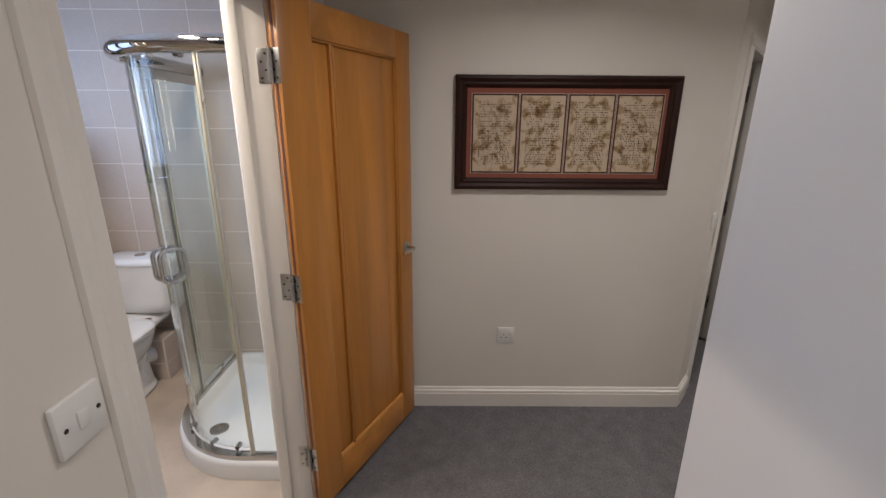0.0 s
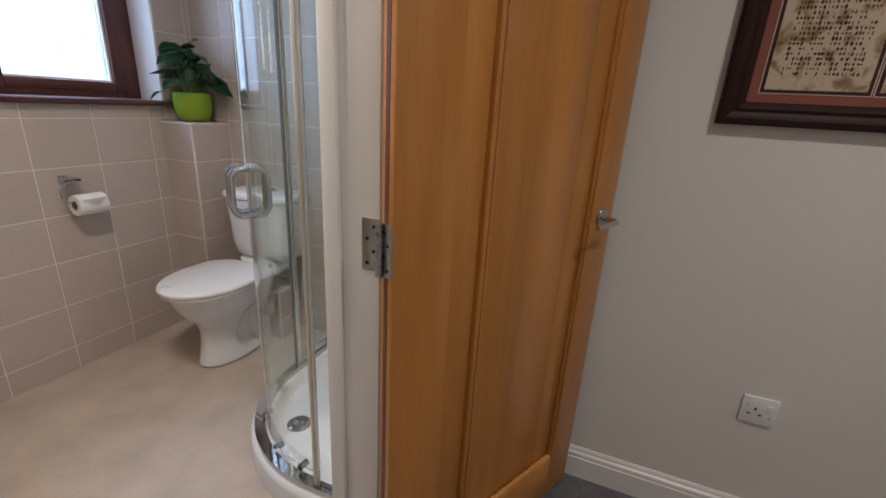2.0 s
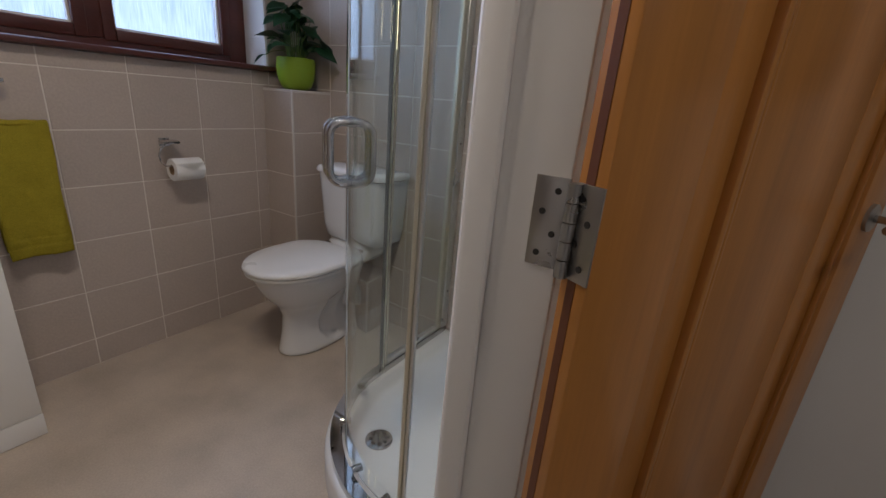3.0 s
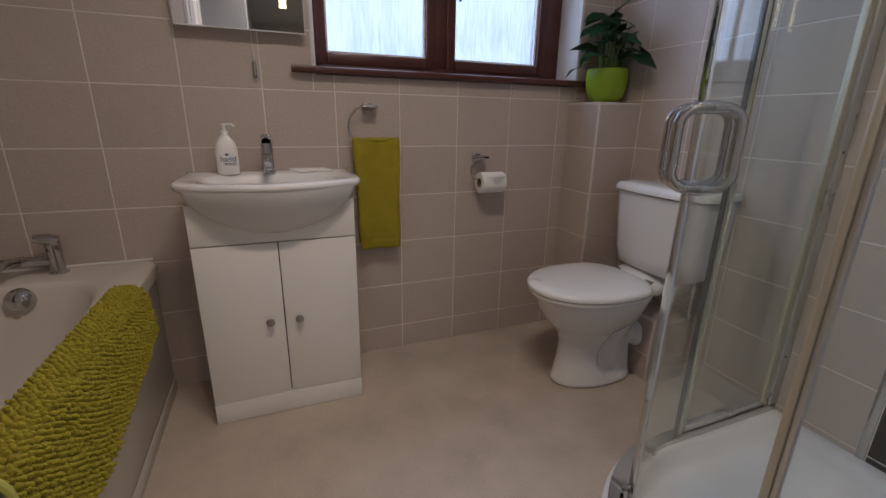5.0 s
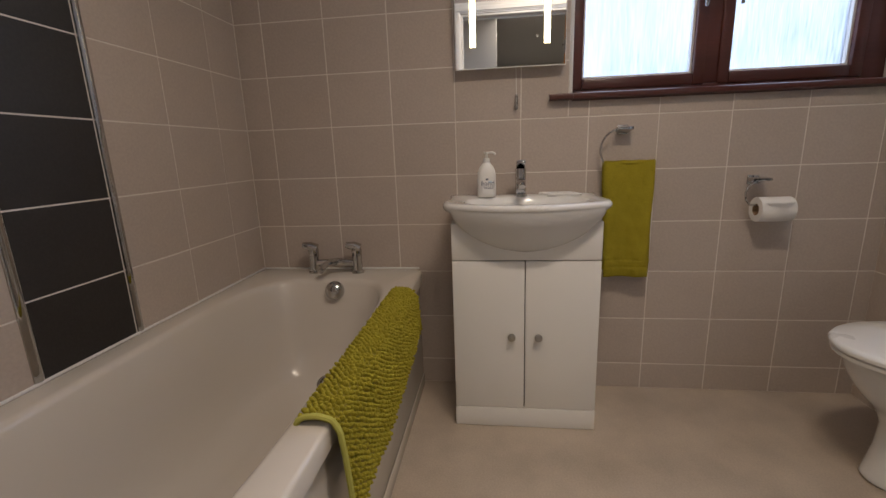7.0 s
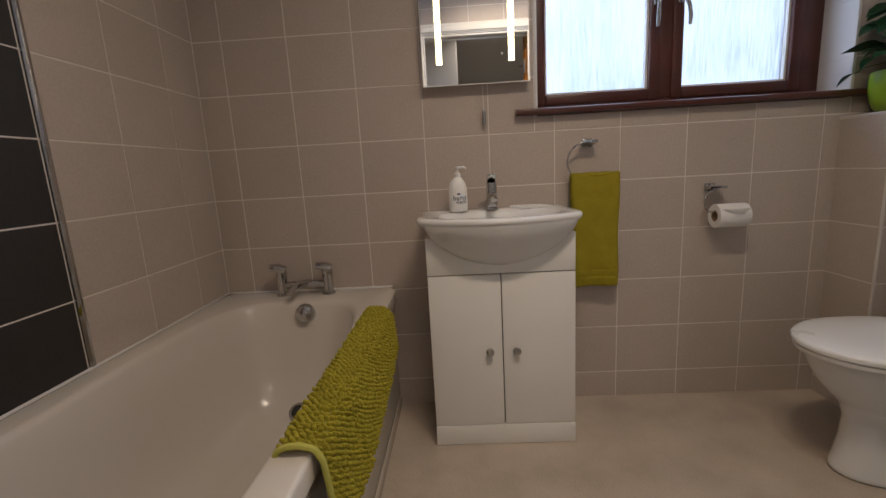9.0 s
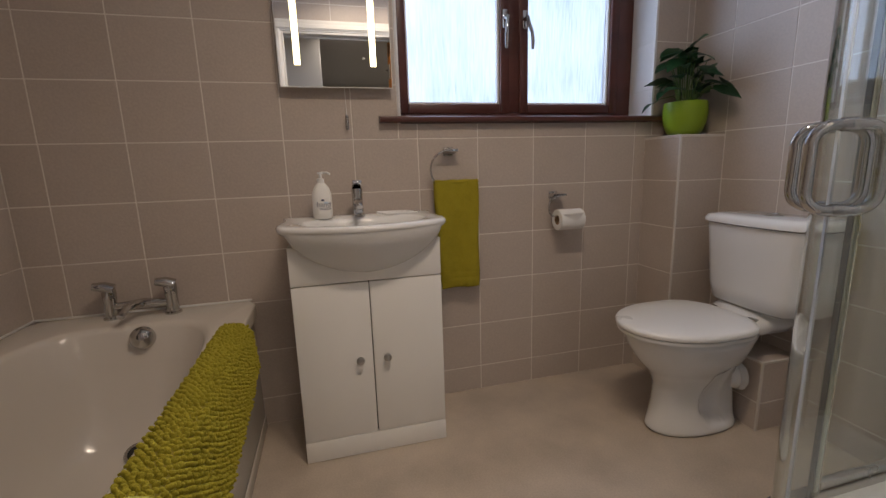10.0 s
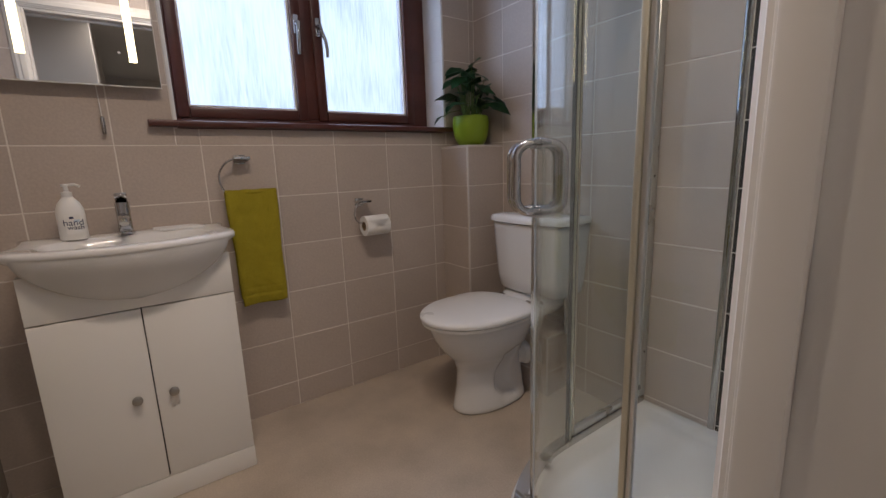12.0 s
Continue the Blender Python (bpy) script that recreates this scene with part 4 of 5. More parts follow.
# the rounded belly that hangs in front of the unit
bm = bmesh.new()
rings = []
for j in range(17):
    f = j / 16
    z = 0.822 - 0.158 * f
    hw = 0.246 * (1 - f ** 1.8) ** 0.6 + 0.004
    row = []
    for i in range(41):
        t = i / 20 - 1
        lip = max(0.0, -2.112 + 0.121 * (1 - (t * 0.858) ** 2) ** 0.75 - 0.0015 - VX - 0.0215)
        row.append((VX + 0.0212 + lip * (1 - f ** 1.8), BYC + hw * t, z))
    rings.append(row + [(VX + 0.012, BYC + hw, z), (VX + 0.012, BYC - hw, z)])
loft(bm, rings)
part("basin_belly", bm, M_CERAMIC, basin, "rounded ceramic underside", 60)
for k in range(4):
    part("soap_ridge", boxes((-2.356 + 0.024 * k, -2.345 + 0.024 * k, 1.315 + 0.008 * k, 1.440 + 0.008 * k, rim_z - 0.002, rim_z + 0.008), bevel=0.0048), M_CERAMIC, basin)
part("overflow_ring", lathe(bmesh.new(), [(0.006, 0), (0.010, 0), (0.010, 0.003), (0.006, 0.003)], (-2.297, BYC, rim_z - 0.022), 18, Matrix.Rotation(radians(70), 4, 'Y')), M_CHROME, basin, "chrome overflow ring")
tap = thing("basin_tap", (-2.305, BYC, rim_z), "chrome single-lever basin mixer tap", "tap")
bm = bmesh.new()
loft(bm, [super_ring(-2.307, 1.245, 0.026, 0.024, rim_z, 28, 3), super_ring(-2.307, 1.245, 0.026, 0.024, rim_z + 0.006, 28, 3), super_ring(-2.307, 1.245, 0.021, 0.020, rim_z + 0.010, 28, 3),
          super_ring(-2.305, 1.245, 0.019, 0.019, rim_z + 0.06, 28, 3), super_ring(-2.307, 1.245, 0.021, 0.020, rim_z + 0.100, 28, 3)])
part("tap_body", bm, M_CHROME, tap)
bm = bmesh.new(); tube(bm, [(-2.305, 1.245, rim_z + 0.042), (-2.258, 1.245, rim_z + 0.055), (-2.212, 1.245, rim_z + 0.053), (-2.199, 1.245, rim_z + 0.041)], [0.016, 0.015, 0.013, 0.012], 14, flat=0.8); part("spout", bm, M_CHROME, tap)
bm = bmesh.new(); box(bm, -0.024, 0.040, -0.017, 0.017, 0, 0.014, 0.005, m=Matrix.Translation((-2.307, 1.245, rim_z + 0.103)) @ Matrix.Rotation(radians(-24), 4, 'Y')); part("lever", bm, M_CHROME, tap)

bottle = thing("soap_dispenser", (-2.282, 1.120, rim_z), "white pump bottle of hand wash with blue label", "soap dispenser")
bm = bmesh.new()
loft(bm, [super_ring(-2.282, 1.120, 0.022 * f, 0.034 * f, rim_z + z, 32, 2.4) for f, z in ((0.92, 0.0005), (1.0, 0.005), (1.0, 0.075), (0.96, 0.090), (0.78, 0.108), (0.50, 0.120), (0.38, 0.126))])
part("bottle_body", bm, M_BOTTLE, bottle)
bm = bmesh.new(); lathe(bm, [(0, 0.126), (0.0125, 0.126), (0.0125, 0.140), (0.006, 0.142), (0.005, 0.156), (0.010, 0.157), (0.010, 0.163), (0, 0.164)], (-2.282, 1.120, rim_z), 18)
tube(bm, [(-2.282, 1.120, rim_z + 0.160), (-2.274, 1.143, rim_z + 0.161), (-2.270, 1.153, rim_z + 0.155)], 0.004, 8)
part("pump", bm, M_PLASTIC, bottle, "white pump head")
LM = Matrix.Translation((-2.2587, 1.125, rim_z + 0.045)) @ Matrix(((0, 0, 1, 0), (1, 0, 0, 0), (0, 1, 0, 0), (0, 0, 0, 1)))
lab = part("label", boxes((-2.2599, -2.2588, 1.106, 1.142, rim_z + 0.018, rim_z + 0.074)), M_BOTTLE, bottle, "white label with blue lettering")
words("lettering", "hand", 0.025, LM @ Matrix.Translation((0, 0.006, 0)), M_BLUE, lab)
words("lettering", "wash", 0.019, LM @ Matrix.Translation((0.004, -0.008, 0)), M_BLUE, lab)
part("label_mark", boxes((-2.2588, -2.2583, 1.117, 1.127, rim_z + 0.063, rim_z + 0.069)), M_BLUE, lab)
part("label_band", boxes((-2.2590, -2.2585, 1.127, 1.140, rim_z + 0.052, rim_z + 0.060)), M_LABEL, lab)

# ---------- mirror cabinet ----------
mirror = thing("illuminated_mirror", (-2.38, 1.206, 1.293), "illuminated wall mirror with two lit vertical light bars", "mirror")
MY0, MY1, MZ0, MZ1, MXF = 1.012, 1.402, 1.294, 1.880, -2.360
part("back_box", boxes((-2.397, MXF - 0.005, MY0 + 0.006, MY1 - 0.006, MZ0 + 0.004, MZ1 - 0.004), bevel=0.002), M_PLASTIC, mirror, "white mirror housing")
part("mirror_glass", boxes((MXF - 0.005, MXF, MY0, MY1, MZ0, MZ1)), m_mirror, mirror, "bevelled mirror glass", 0)
part("mirror_edge", boxes((MXF - 0.004, MXF + 0.0012, MY0 - 0.001, MY1 + 0.001, MZ0 - 0.003, MZ0), (MXF - 0.004, MXF + 0.0012, MY0 - 0.003, MY0 - 0.001, MZ0 - 0.003, MZ1), (MXF - 0.004, MXF + 0.0012, MY1 + 0.001, MY1 + 0.003, MZ0 - 0.003, MZ1)), M_PLASTIC, mirror, "pale polished edge")
for y in (1.074, 1.338):
    part("light_bar", boxes((MXF + 0.0005, MXF + 0.002, y - 0.0105, y + 0.0105, 1.366, 1.808)), M_LED, mirror, "lit warm white light bar", 0)
part("sensor_dot", lathe(bmesh.new(), [(0, 0), (0.004, 0), (0.004, 0.001), (0, 0.001)], (MXF + 0.0003, 1.304, 1.392), 14, Matrix.Rotation(radians(90), 4, 'Y')), M_PLASTIC, mirror)
cord = thing("pull_cord", (-2.385, 1.232, 1.15), "light pull cord with chrome weight against the tiles", "pull cord")
bm = bmesh.new(); cyl(bm, (-2.385, 1.232, 1.195), (-2.385, 1.230, 1.30), 0.0012, 6); part("cord", bm, M_PLASTIC, cord)
part("weight", lathe(bmesh.new(), [(0, 0), (0.0055, 0), (0.0065, 0.003), (0.0065, 0.048), (0.004, 0.054), (0, 0.054)], (-2.385, 1.232, 1.146), 14), M_CHROME, cord, "chrome cord weight")

# ---------- towel ring, towel, roll holder ----------
ring = thing("towel_ring", (-2.395, 1.625, 1.065), "chrome towel ring on the tiled wall", "towel ring")
part("wall_plate", boxes((-2.399, -2.392, 1.600, 1.640, 1.042, 1.076), bevel=0.003), M_CHROME, ring)
part("arm", loft(bmesh.new(), [[(x, 1.620 + w, z0), (x, 1.620 - w, z0), (x, 1.620 - w, z1), (x, 1.620 + w, z1)] for x, w, z0, z1 in ((-2.392, 0.018, 1.046, 1.070), (-2.372, 0.028, 1.054, 1.070), (-2.352, 0.031, 1.057, 1.069), (-2.344, 0.028, 1.059, 1.067))]), M_CHROME, ring, "tongue-shaped chrome arm")
bm = bmesh.new(); tube(bm, [(-2.355, 1.640, 1.062)] + [(-2.355, 1.612 + 0.075 * math.cos(radians(a)), 0.988 + 0.075 * math.sin(radians(a))) for a in range(90, 271, 9)] + [(-2.355, 1.66, 0.913), (-2.355, 1.70, 0.914)], 0.0036, 8); part("ring", bm, M_CHROME, ring, "open chrome hoop")
towel = thing("hand_towel", (-2.355, 1.638, 0.506), "folded lime green terry hand towel hanging from the ring", "towel")


def towel_sheet(x_off, z0, name):
    vs, fs = [], []
    nu, nv = 44, 90
    for side in (0, 1):
        for j in range(nv):
            for i in range(nu):
                u, s = i / (nu - 1), j / (nv - 1)
                y = 1.549 + 0.016 * s + (0.179 - 0.016 * s) * u + 0.004 * math.sin(9 * s + 2 * x_off) * (u - 0.5)
                z = 0.945 + (z0 - 0.945) * s
                wave = 0.006 * math.sin(u * 7.5 + 1.2 * s + 60 * x_off) * (0.4 + s) + 0.003 * noise.noise(Vector((u * 6, s * 12, x_off * 70)))
                band = 0.0025 if 0.855 < s < 0.868 or 0.885 < s < 0.898 else (-0.0015 if 0.84 < s < 0.915 else 0)
                rim = min(1.0, 14 * min(u, 1 - u, 0.02 + s, 1.001 - s)) ** 0.5
                th = (0.0075 * rim + band + 0.0012 * noise.noise(Vector((y * 420, z * 420, side)))) * (1 if side == 0 else -1)
                vs.append((-2.355 + x_off + wave + th, y, z))
    for side in (0, 1):
        b = side * nu * nv
        for j in range(nv - 1):
            for i in range(nu - 1):
                a = b + j * nu + i
                fs.append((a, a + 1, a + nu + 1, a + nu) if side == 0 else (a, a + nu, a + nu + 1, a + 1))
    h = nu * nv
    for j in range(nv - 1):
        for i in (0, nu - 1):
            a = j * nu + i
            fs.append((a, a + nu, a + nu + h, a + h))
    for i in range(nu - 1):
        for j in (0, nv - 1):
            a = j * nu + i
            fs.append((a, a + 1, a + 1 + h, a + h))
    me = bpy.data.meshes.new(name); me.from_pydata(vs, [], fs); me.materials.append(M_TOWEL)
    for f in me.polygons:
        f.use_smooth = True
    o = new(name, me); o.parent = towel; o.matrix_parent_inverse = towel.matrix_basis.inverted()


towel_sheet(0.013, 0.506, "front_fold")
towel_sheet(-0.012, 0.530, "back_fold")
bm = bmesh.new(); tube(bm, [(-2.354, 1.550 + 0.178 * i / 20, 0.938 + 0.0008 * math.sin(i)) for i in range(21)], 0.019, 12, flat=0.55); part("top_fold", bm, M_TOWEL, towel)

holder = thing("toilet_roll_holder", (-2.395, 2.127, 0.868), "chrome toilet roll holder on the tiled wall", "toilet roll holder")
part("wall_plate", boxes((-2.399, -2.392, 2.072, 2.112, 0.846, 0.880), bevel=0.003), M_CHROME, holder)
part("arm", loft(bmesh.new(), [[(x, 2.092 + w, z0), (x, 2.092 - w, z0), (x, 2.092 - w, z1), (x, 2.092 + w, z1)] for x, w, z0, z1 in ((-2.392, 0.018, 0.850, 0.874), (-2.372, 0.028, 0.858, 0.874), (-2.352, 0.034, 0.861, 0.873), (-2.332, 0.031, 0.863, 0.871))]), M_CHROME, holder, "tongue-shaped chrome arm")
bm = bmesh.new(); tube(bm, [(-2.334, 2.100, 0.866), (-2.334, 2.070, 0.862), (-2.334, 2.048, 0.845), (-2.334, 2.040, 0.820), (-2.334, 2.044, 0.795), (-2.334, 2.058, 0.779), (-2.334, 2.075, 0.776), (-2.334, 2.212, 0.776)], 0.0038, 8); part("bar", bm, M_CHROME, holder)
roll = thing("toilet_roll", (-2.334, 2.138, 0.772), "white toilet roll with folded end on its holder", "toilet roll")
RM = Matrix.Rotation(radians(90), 4, 'X')
part("paper", lathe(bmesh.new(), [(0.021, -0.056), (0.043, -0.056), (0.0445, -0.054), (0.0445, 0.054), (0.043, 0.056), (0.021, 0.056)], (-2.334, 2.136, 0.761), 36, RM), M_PAPER, roll)
part("core", lathe(bmesh.new(), [(0.018, -0.0555), (0.0208, -0.0555), (0.0208, 0.0555), (0.018, 0.0555)], (-2.334, 2.136, 0.761), 24, RM), M_CARD, roll, "brown cardboard core")
bm = bmesh.new()
v = [bm.verts.new(p) for p in ((-2.2950, 2.086, 0.788), (-2.2950, 2.186, 0.790), (-2.2875, 2.156, 0.762), (-2.2878, 2.142, 0.757))]
bm.faces.new(v); bmesh.ops.solidify(bm, geom=bm.faces[:], thickness=0.001); part("folded_end", bm, M_PAPER, roll, "folded paper end", 0)

# ---------- boxed-in pipes, tiled ----------
boxing = structure("boxed_column", boxes((XW - G, -2.19 - G, 2.555 + G, YN + G, 0, 1.10 - G)), M_GROUT, "tiled boxed-in pipe column with ledge", "boxing")
part("edge_trim", boxes((-2.197, -2.1885, 2.5535, 2.562, 0.0, 1.098), bevel=0.002), M_TRIM, boxing, "white tile edge trim")
part("edge_trim", boxes((XW, -2.197, 2.5535, 2.562, 1.091, 1.1005), bevel=0.002), M_TRIM, boxing, "white tile edge trim")
part("edge_trim", boxes((-2.197, -2.1885, 2.562, YN - 0.001, 1.091, 1.1005), bevel=0.002), M_TRIM, boxing, "white tile edge trim")
lowbox = structure("boxed_pipe_ledge", boxes((-2.19, -1.787 - G, 2.604 + G, YN + G, 0, 0.273 - G)), M_GROUT, "low tiled pipe boxing behind the toilet", "boxing")
part("edge_trim", boxes((-1.794, -1.7855, 2.6025, 2.611, 0.0, 0.272), bevel=0.002), M_TRIM, lowbox, "white tile edge trim")
part("edge_trim", boxes((-2.185, -1.794, 2.6025, 2.611, 0.265, 0.274), bevel=0.002), M_TRIM, lowbox, "white tile edge trim")
part("edge_trim", boxes((-1.794, -1.7855, 2.611, YN - 0.001, 0.265, 0.274), bevel=0.002), M_TRIM, lowbox, "white tile edge trim")

# ---------- toilet ----------
TX = -1.915
toilet = thing("toilet", (TX, 2.45, 0), "white close-coupled ceramic toilet with closed lid", "toilet")


def pan_ring(z, yf, yb, w, wb, n=48, dent=False):
    """Egg-shaped ring: rounded front at yf, squarer back at yb; half-widths w and wb."""
    out = []
    for i in range(n):
        a = 2 * math.pi * i / n
        c, s = math.cos(a), math.sin(a)
        ym = yf + (yb - yf) * 0.52
        if s < 0:
            out.append((TX + w * math.copysign(abs(c) ** 0.95, c), ym + (ym - yf) * s, z))
        else:
            e = 2 / 3.6
            ww = w + (wb - w) * s
            out.append((TX + ww * math.copysign(abs(c) ** e, c), ym + (yb - ym) * abs(s) ** e, z))
    return out


PAN = [(0.001, 2.250, 2.592, 0.096, 0.086), (0.010, 2.243, 2.594, 0.101, 0.090), (0.040, 2.250, 2.590, 0.097, 0.087), (0.110, 2.262, 2.584, 0.086, 0.082), (0.180, 2.266, 2.578, 0.082, 0.078),
       (0.225, 2.250, 2.580, 0.096, 0.086), (0.265, 2.212, 2.588, 0.126, 0.100), (0.300, 2.186, 2.594, 0.148, 0.112), (0.335, 2.167, 2.600, 0.165, 0.124), (0.370, 2.155, 2.610, 0.175, 0.134), (0.388, 2.152, 2.620, 0.178, 0.138), (0.396, 2.156, 2.620, 0.174, 0.135)]


def ramp(x, a, b):
    t = min(1, max(0, (x - a) / (b - a)))
    return t * t * (3 - 2 * t)


def pan_at(z):
    for a, b in zip(PAN, PAN[1:]):
        if z <= b[0]:
            f = (z - a[0]) / (b[0] - a[0])
            return [p + f * (q - p) for p, q in zip(a, b)]
    return PAN[-1]


bm = bmesh.new()
rings = []
for z in [0.001, 0.010] + [0.02 + 0.0125 * k for k in range(30)] + [0.396]:
    ring_pts = pan_ring(*[z, *pan_at(z)[1:]], n=128)
    # the trapway: each side of the foot is hollowed behind a curved edge
    out = []
    for x, y, zz in ring_pts:
        edge = 2.382 + 0.55 * max(0, zz - 0.15) ** 1.0 + 0.9 * max(0, 0.09 - zz)
        d = ramp(y, edge, edge + 0.022) * ramp(zz, 0.026, 0.050) * (1 - ramp(zz, 0.245, 0.275)) * (1 - 0.5 * ramp(y, 2.53, 2.585))
        out.append((TX + (x - TX) * (1 - 0.34 * d * (1 - 0.55 * ramp(y, edge + 0.075, edge + 0.10))), y, zz))
    rings.append(out)
loft(bm, rings)
part("pan", bm, M_CERAMIC, toilet, smooth=70)

def seat_ring(z, grow, n=56):
    out = []
    for i in range(n):
        a = 2 * math.pi * i / n
        c, s = math.cos(a), math.sin(a)
        if s < 0:
            out.append((TX + (0.188 + grow) * c, 2.365 + (0.246 + grow) * s, z))
        else:
            e = 2 / 4.5
            out.append((TX + (0.188 + grow - 0.058 * s * s) * math.copysign(abs(c) ** e, c), 2.365 + (0.207 + grow) * abs(s) ** e, z))
    return out


bm = bmesh.new(); loft(bm, [seat_ring(0.397, -0.010), seat_ring(0.399, -0.002), seat_ring(0.410, 0), seat_ring(0.413, -0.004)]); part("seat", bm, M_PLASTIC, toilet, "white toilet seat")
bm = bmesh.new(); loft(bm, [seat_ring(0.4145, -0.004), seat_ring(0.416, 0.003), seat_ring(0.424, 0.005), seat_ring(0.432, 0.001), seat_ring(0.4365, -0.012), seat_ring(0.439, -0.05), seat_ring(0.440, -0.095)])
lid = part("lid", bm, M_PLASTIC, toilet, "closed white toilet lid", 60)
for sx in (-0.075, 0.075):
    bm = bmesh.new(); cyl(bm, (TX + sx - 0.022, 2.592, 0.418), (TX + sx + 0.022, 2.592, 0.418), 0.011, 14); part("lid_hinge", bm, M_CHROME, toilet)


def cist_ring(z, x0, x1, yf, yb, bow=0.022):
    pts = []
    for i in range(21):
        t = -1 + i / 10
        e = max(0, abs(t) - 0.86) / 0.14
        pts.append(((x0 + x1) / 2 + (x1 - x0) / 2 * t, yf - bow * (1 - t * t) + 0.035 * e * e, z))
    pts += [(x1, yb, z), (x0, yb, z)]
    return pts


CX0, CX1 = -2.076, -1.682
part("shelf", loft(bmesh.new(), [pan_ring(0.372, 2.47, 2.775, 0.11, 0.125), pan_ring(0.405, 2.52, 2.775, 0.130, 0.150), pan_ring(0.428, 2.575, 2.775, 0.130, 0.152), pan_ring(0.447, 2.598, 2.775, 0.115, 0.135)]), M_CERAMIC, toilet, smooth=60)
bm = bmesh.new()
loft(bm, [cist_ring(0.447, CX0 + 0.060, CX1 - 0.060, 2.622, 2.772, 0.012), cist_ring(0.460, CX0 + 0.038, CX1 - 0.038, 2.606, 2.774, 0.016), cist_ring(0.52, CX0 + 0.026, CX1 - 0.026, 2.598, 2.776), cist_ring(0.756, CX0 + 0.006, CX1 - 0.006, 2.588, 2.776)])
cist = part("cistern", bm, M_CERAMIC, toilet, "white ceramic cistern", 60)
bm = bmesh.new()
loft(bm, [cist_ring(0.758, CX0 + 0.004, CX1 - 0.004, 2.586, 2.776), cist_ring(0.762, CX0 - 0.003, CX1 + 0.003, 2.578, 2.777), cist_ring(0.776, CX0 - 0.003, CX1 + 0.003, 2.578, 2.777), cist_ring(0.788, CX0 + 0.004, CX1 - 0.004, 2.586, 2.774), cist_ring(0.792, CX0 + 0.03, CX1 - 0.03, 2.615, 2.76, 0.01)])
cl = part("cistern_lid", bm, M_CERAMIC, toilet, "white cistern lid", 60)
btn = part("flush_button", lathe(bmesh.new(), [(0, 0), (0.030, 0), (0.030, 0.004), (0.026, 0.006), (0.024, 0.004), (0, 0.005)], (-1.872, 2.682, 0.7915), 28), M_CHROME, toilet, "chrome dual flush button")
bm = bmesh.new(); cyl(bm, (-1.765, 2.715, 0.274), (-1.765, 2.715, 0.45), 0.0075, 12); cyl(bm, (-1.765, 2.715, 0.385), (-1.765, 2.715, 0.425), 0.012, 6); cyl(bm, (-1.765, 2.715, 0.32), (-1.765, 2.715, 0.35), 0.011, 8)
part("fill_pipe", bm, M_CHROME, toilet, "chrome filling pipe with valve")
bm = bmesh.new(); cyl(bm, (TX + 0.026, 2.56, 0.185), (TX + 0.048, 2.612, 0.185), 0.046, 24); cyl(bm, (TX + 0.038, 2.588, 0.185), (TX + 0.046, 2.606, 0.185), 0.052, 24); part("outlet", bm, M_PLASTIC, toilet, "white plastic pan connector")

# ---------- plant ----------
PX, PY, PZ = -2.293, 2.664, 1.1012
plant = thing("potted_plant", (PX, PY, PZ), "trailing green pothos plant in a lime green glazed pot", "plant")
part("pot", lathe(bmesh.new(), [(0, 0.0), (0.050, 0.0), (0.060, 0.004), (0.072, 0.020), (0.081, 0.045), (0.087, 0.080), (0.0875, 0.105), (0.085, 0.136), (0.082, 0.139), (0.079, 0.136), (0.079, 0.115), (0, 0.115)], (PX, PY, PZ), 40), M_POT, plant, "lime green glazed ceramic pot")
part("soil", lathe(bmesh.new(), [(0, 0.1155), (0.0785, 0.1155), (0.0785, 0.121), (0, 0.128)], (PX, PY, PZ), 24), M_SOIL, plant)
rnd = random.Random(5)


def leaf_mesh(length, width, fold, curl):
    """A heart-shaped, folded and drooping leaf along +x, upper side to +z."""
    bm = bmesh.new()
    prof = [(0.0, 0.30), (0.08, 0.62), (0.2, 0.92), (0.35, 1.0), (0.52, 0.88), (0.68, 0.64), (0.82, 0.36), (0.93, 0.14), (1.0, 0.015)]
    rows = []
    for s, w in prof:
        xx = length * s - (0.10 * length if s == 0 else 0)
        zz = -curl * length * s * s
        half = width * 0.5 * w
        rows.append([bm.verts.new((xx - (0.10 * length if s == 0 else 0) * abs(k) + 0, half * k, zz + fold * half * abs(k) - 0.25 * half * max(0, abs(k) - 0.6))) for k in (-1, -0.5, 0, 0.5, 1)])
    for a, b in zip(rows, rows[1:]):
        for i in range(4):
            bm.faces.new((a[i], a[i + 1], b[i + 1], b[i]))
    return bm


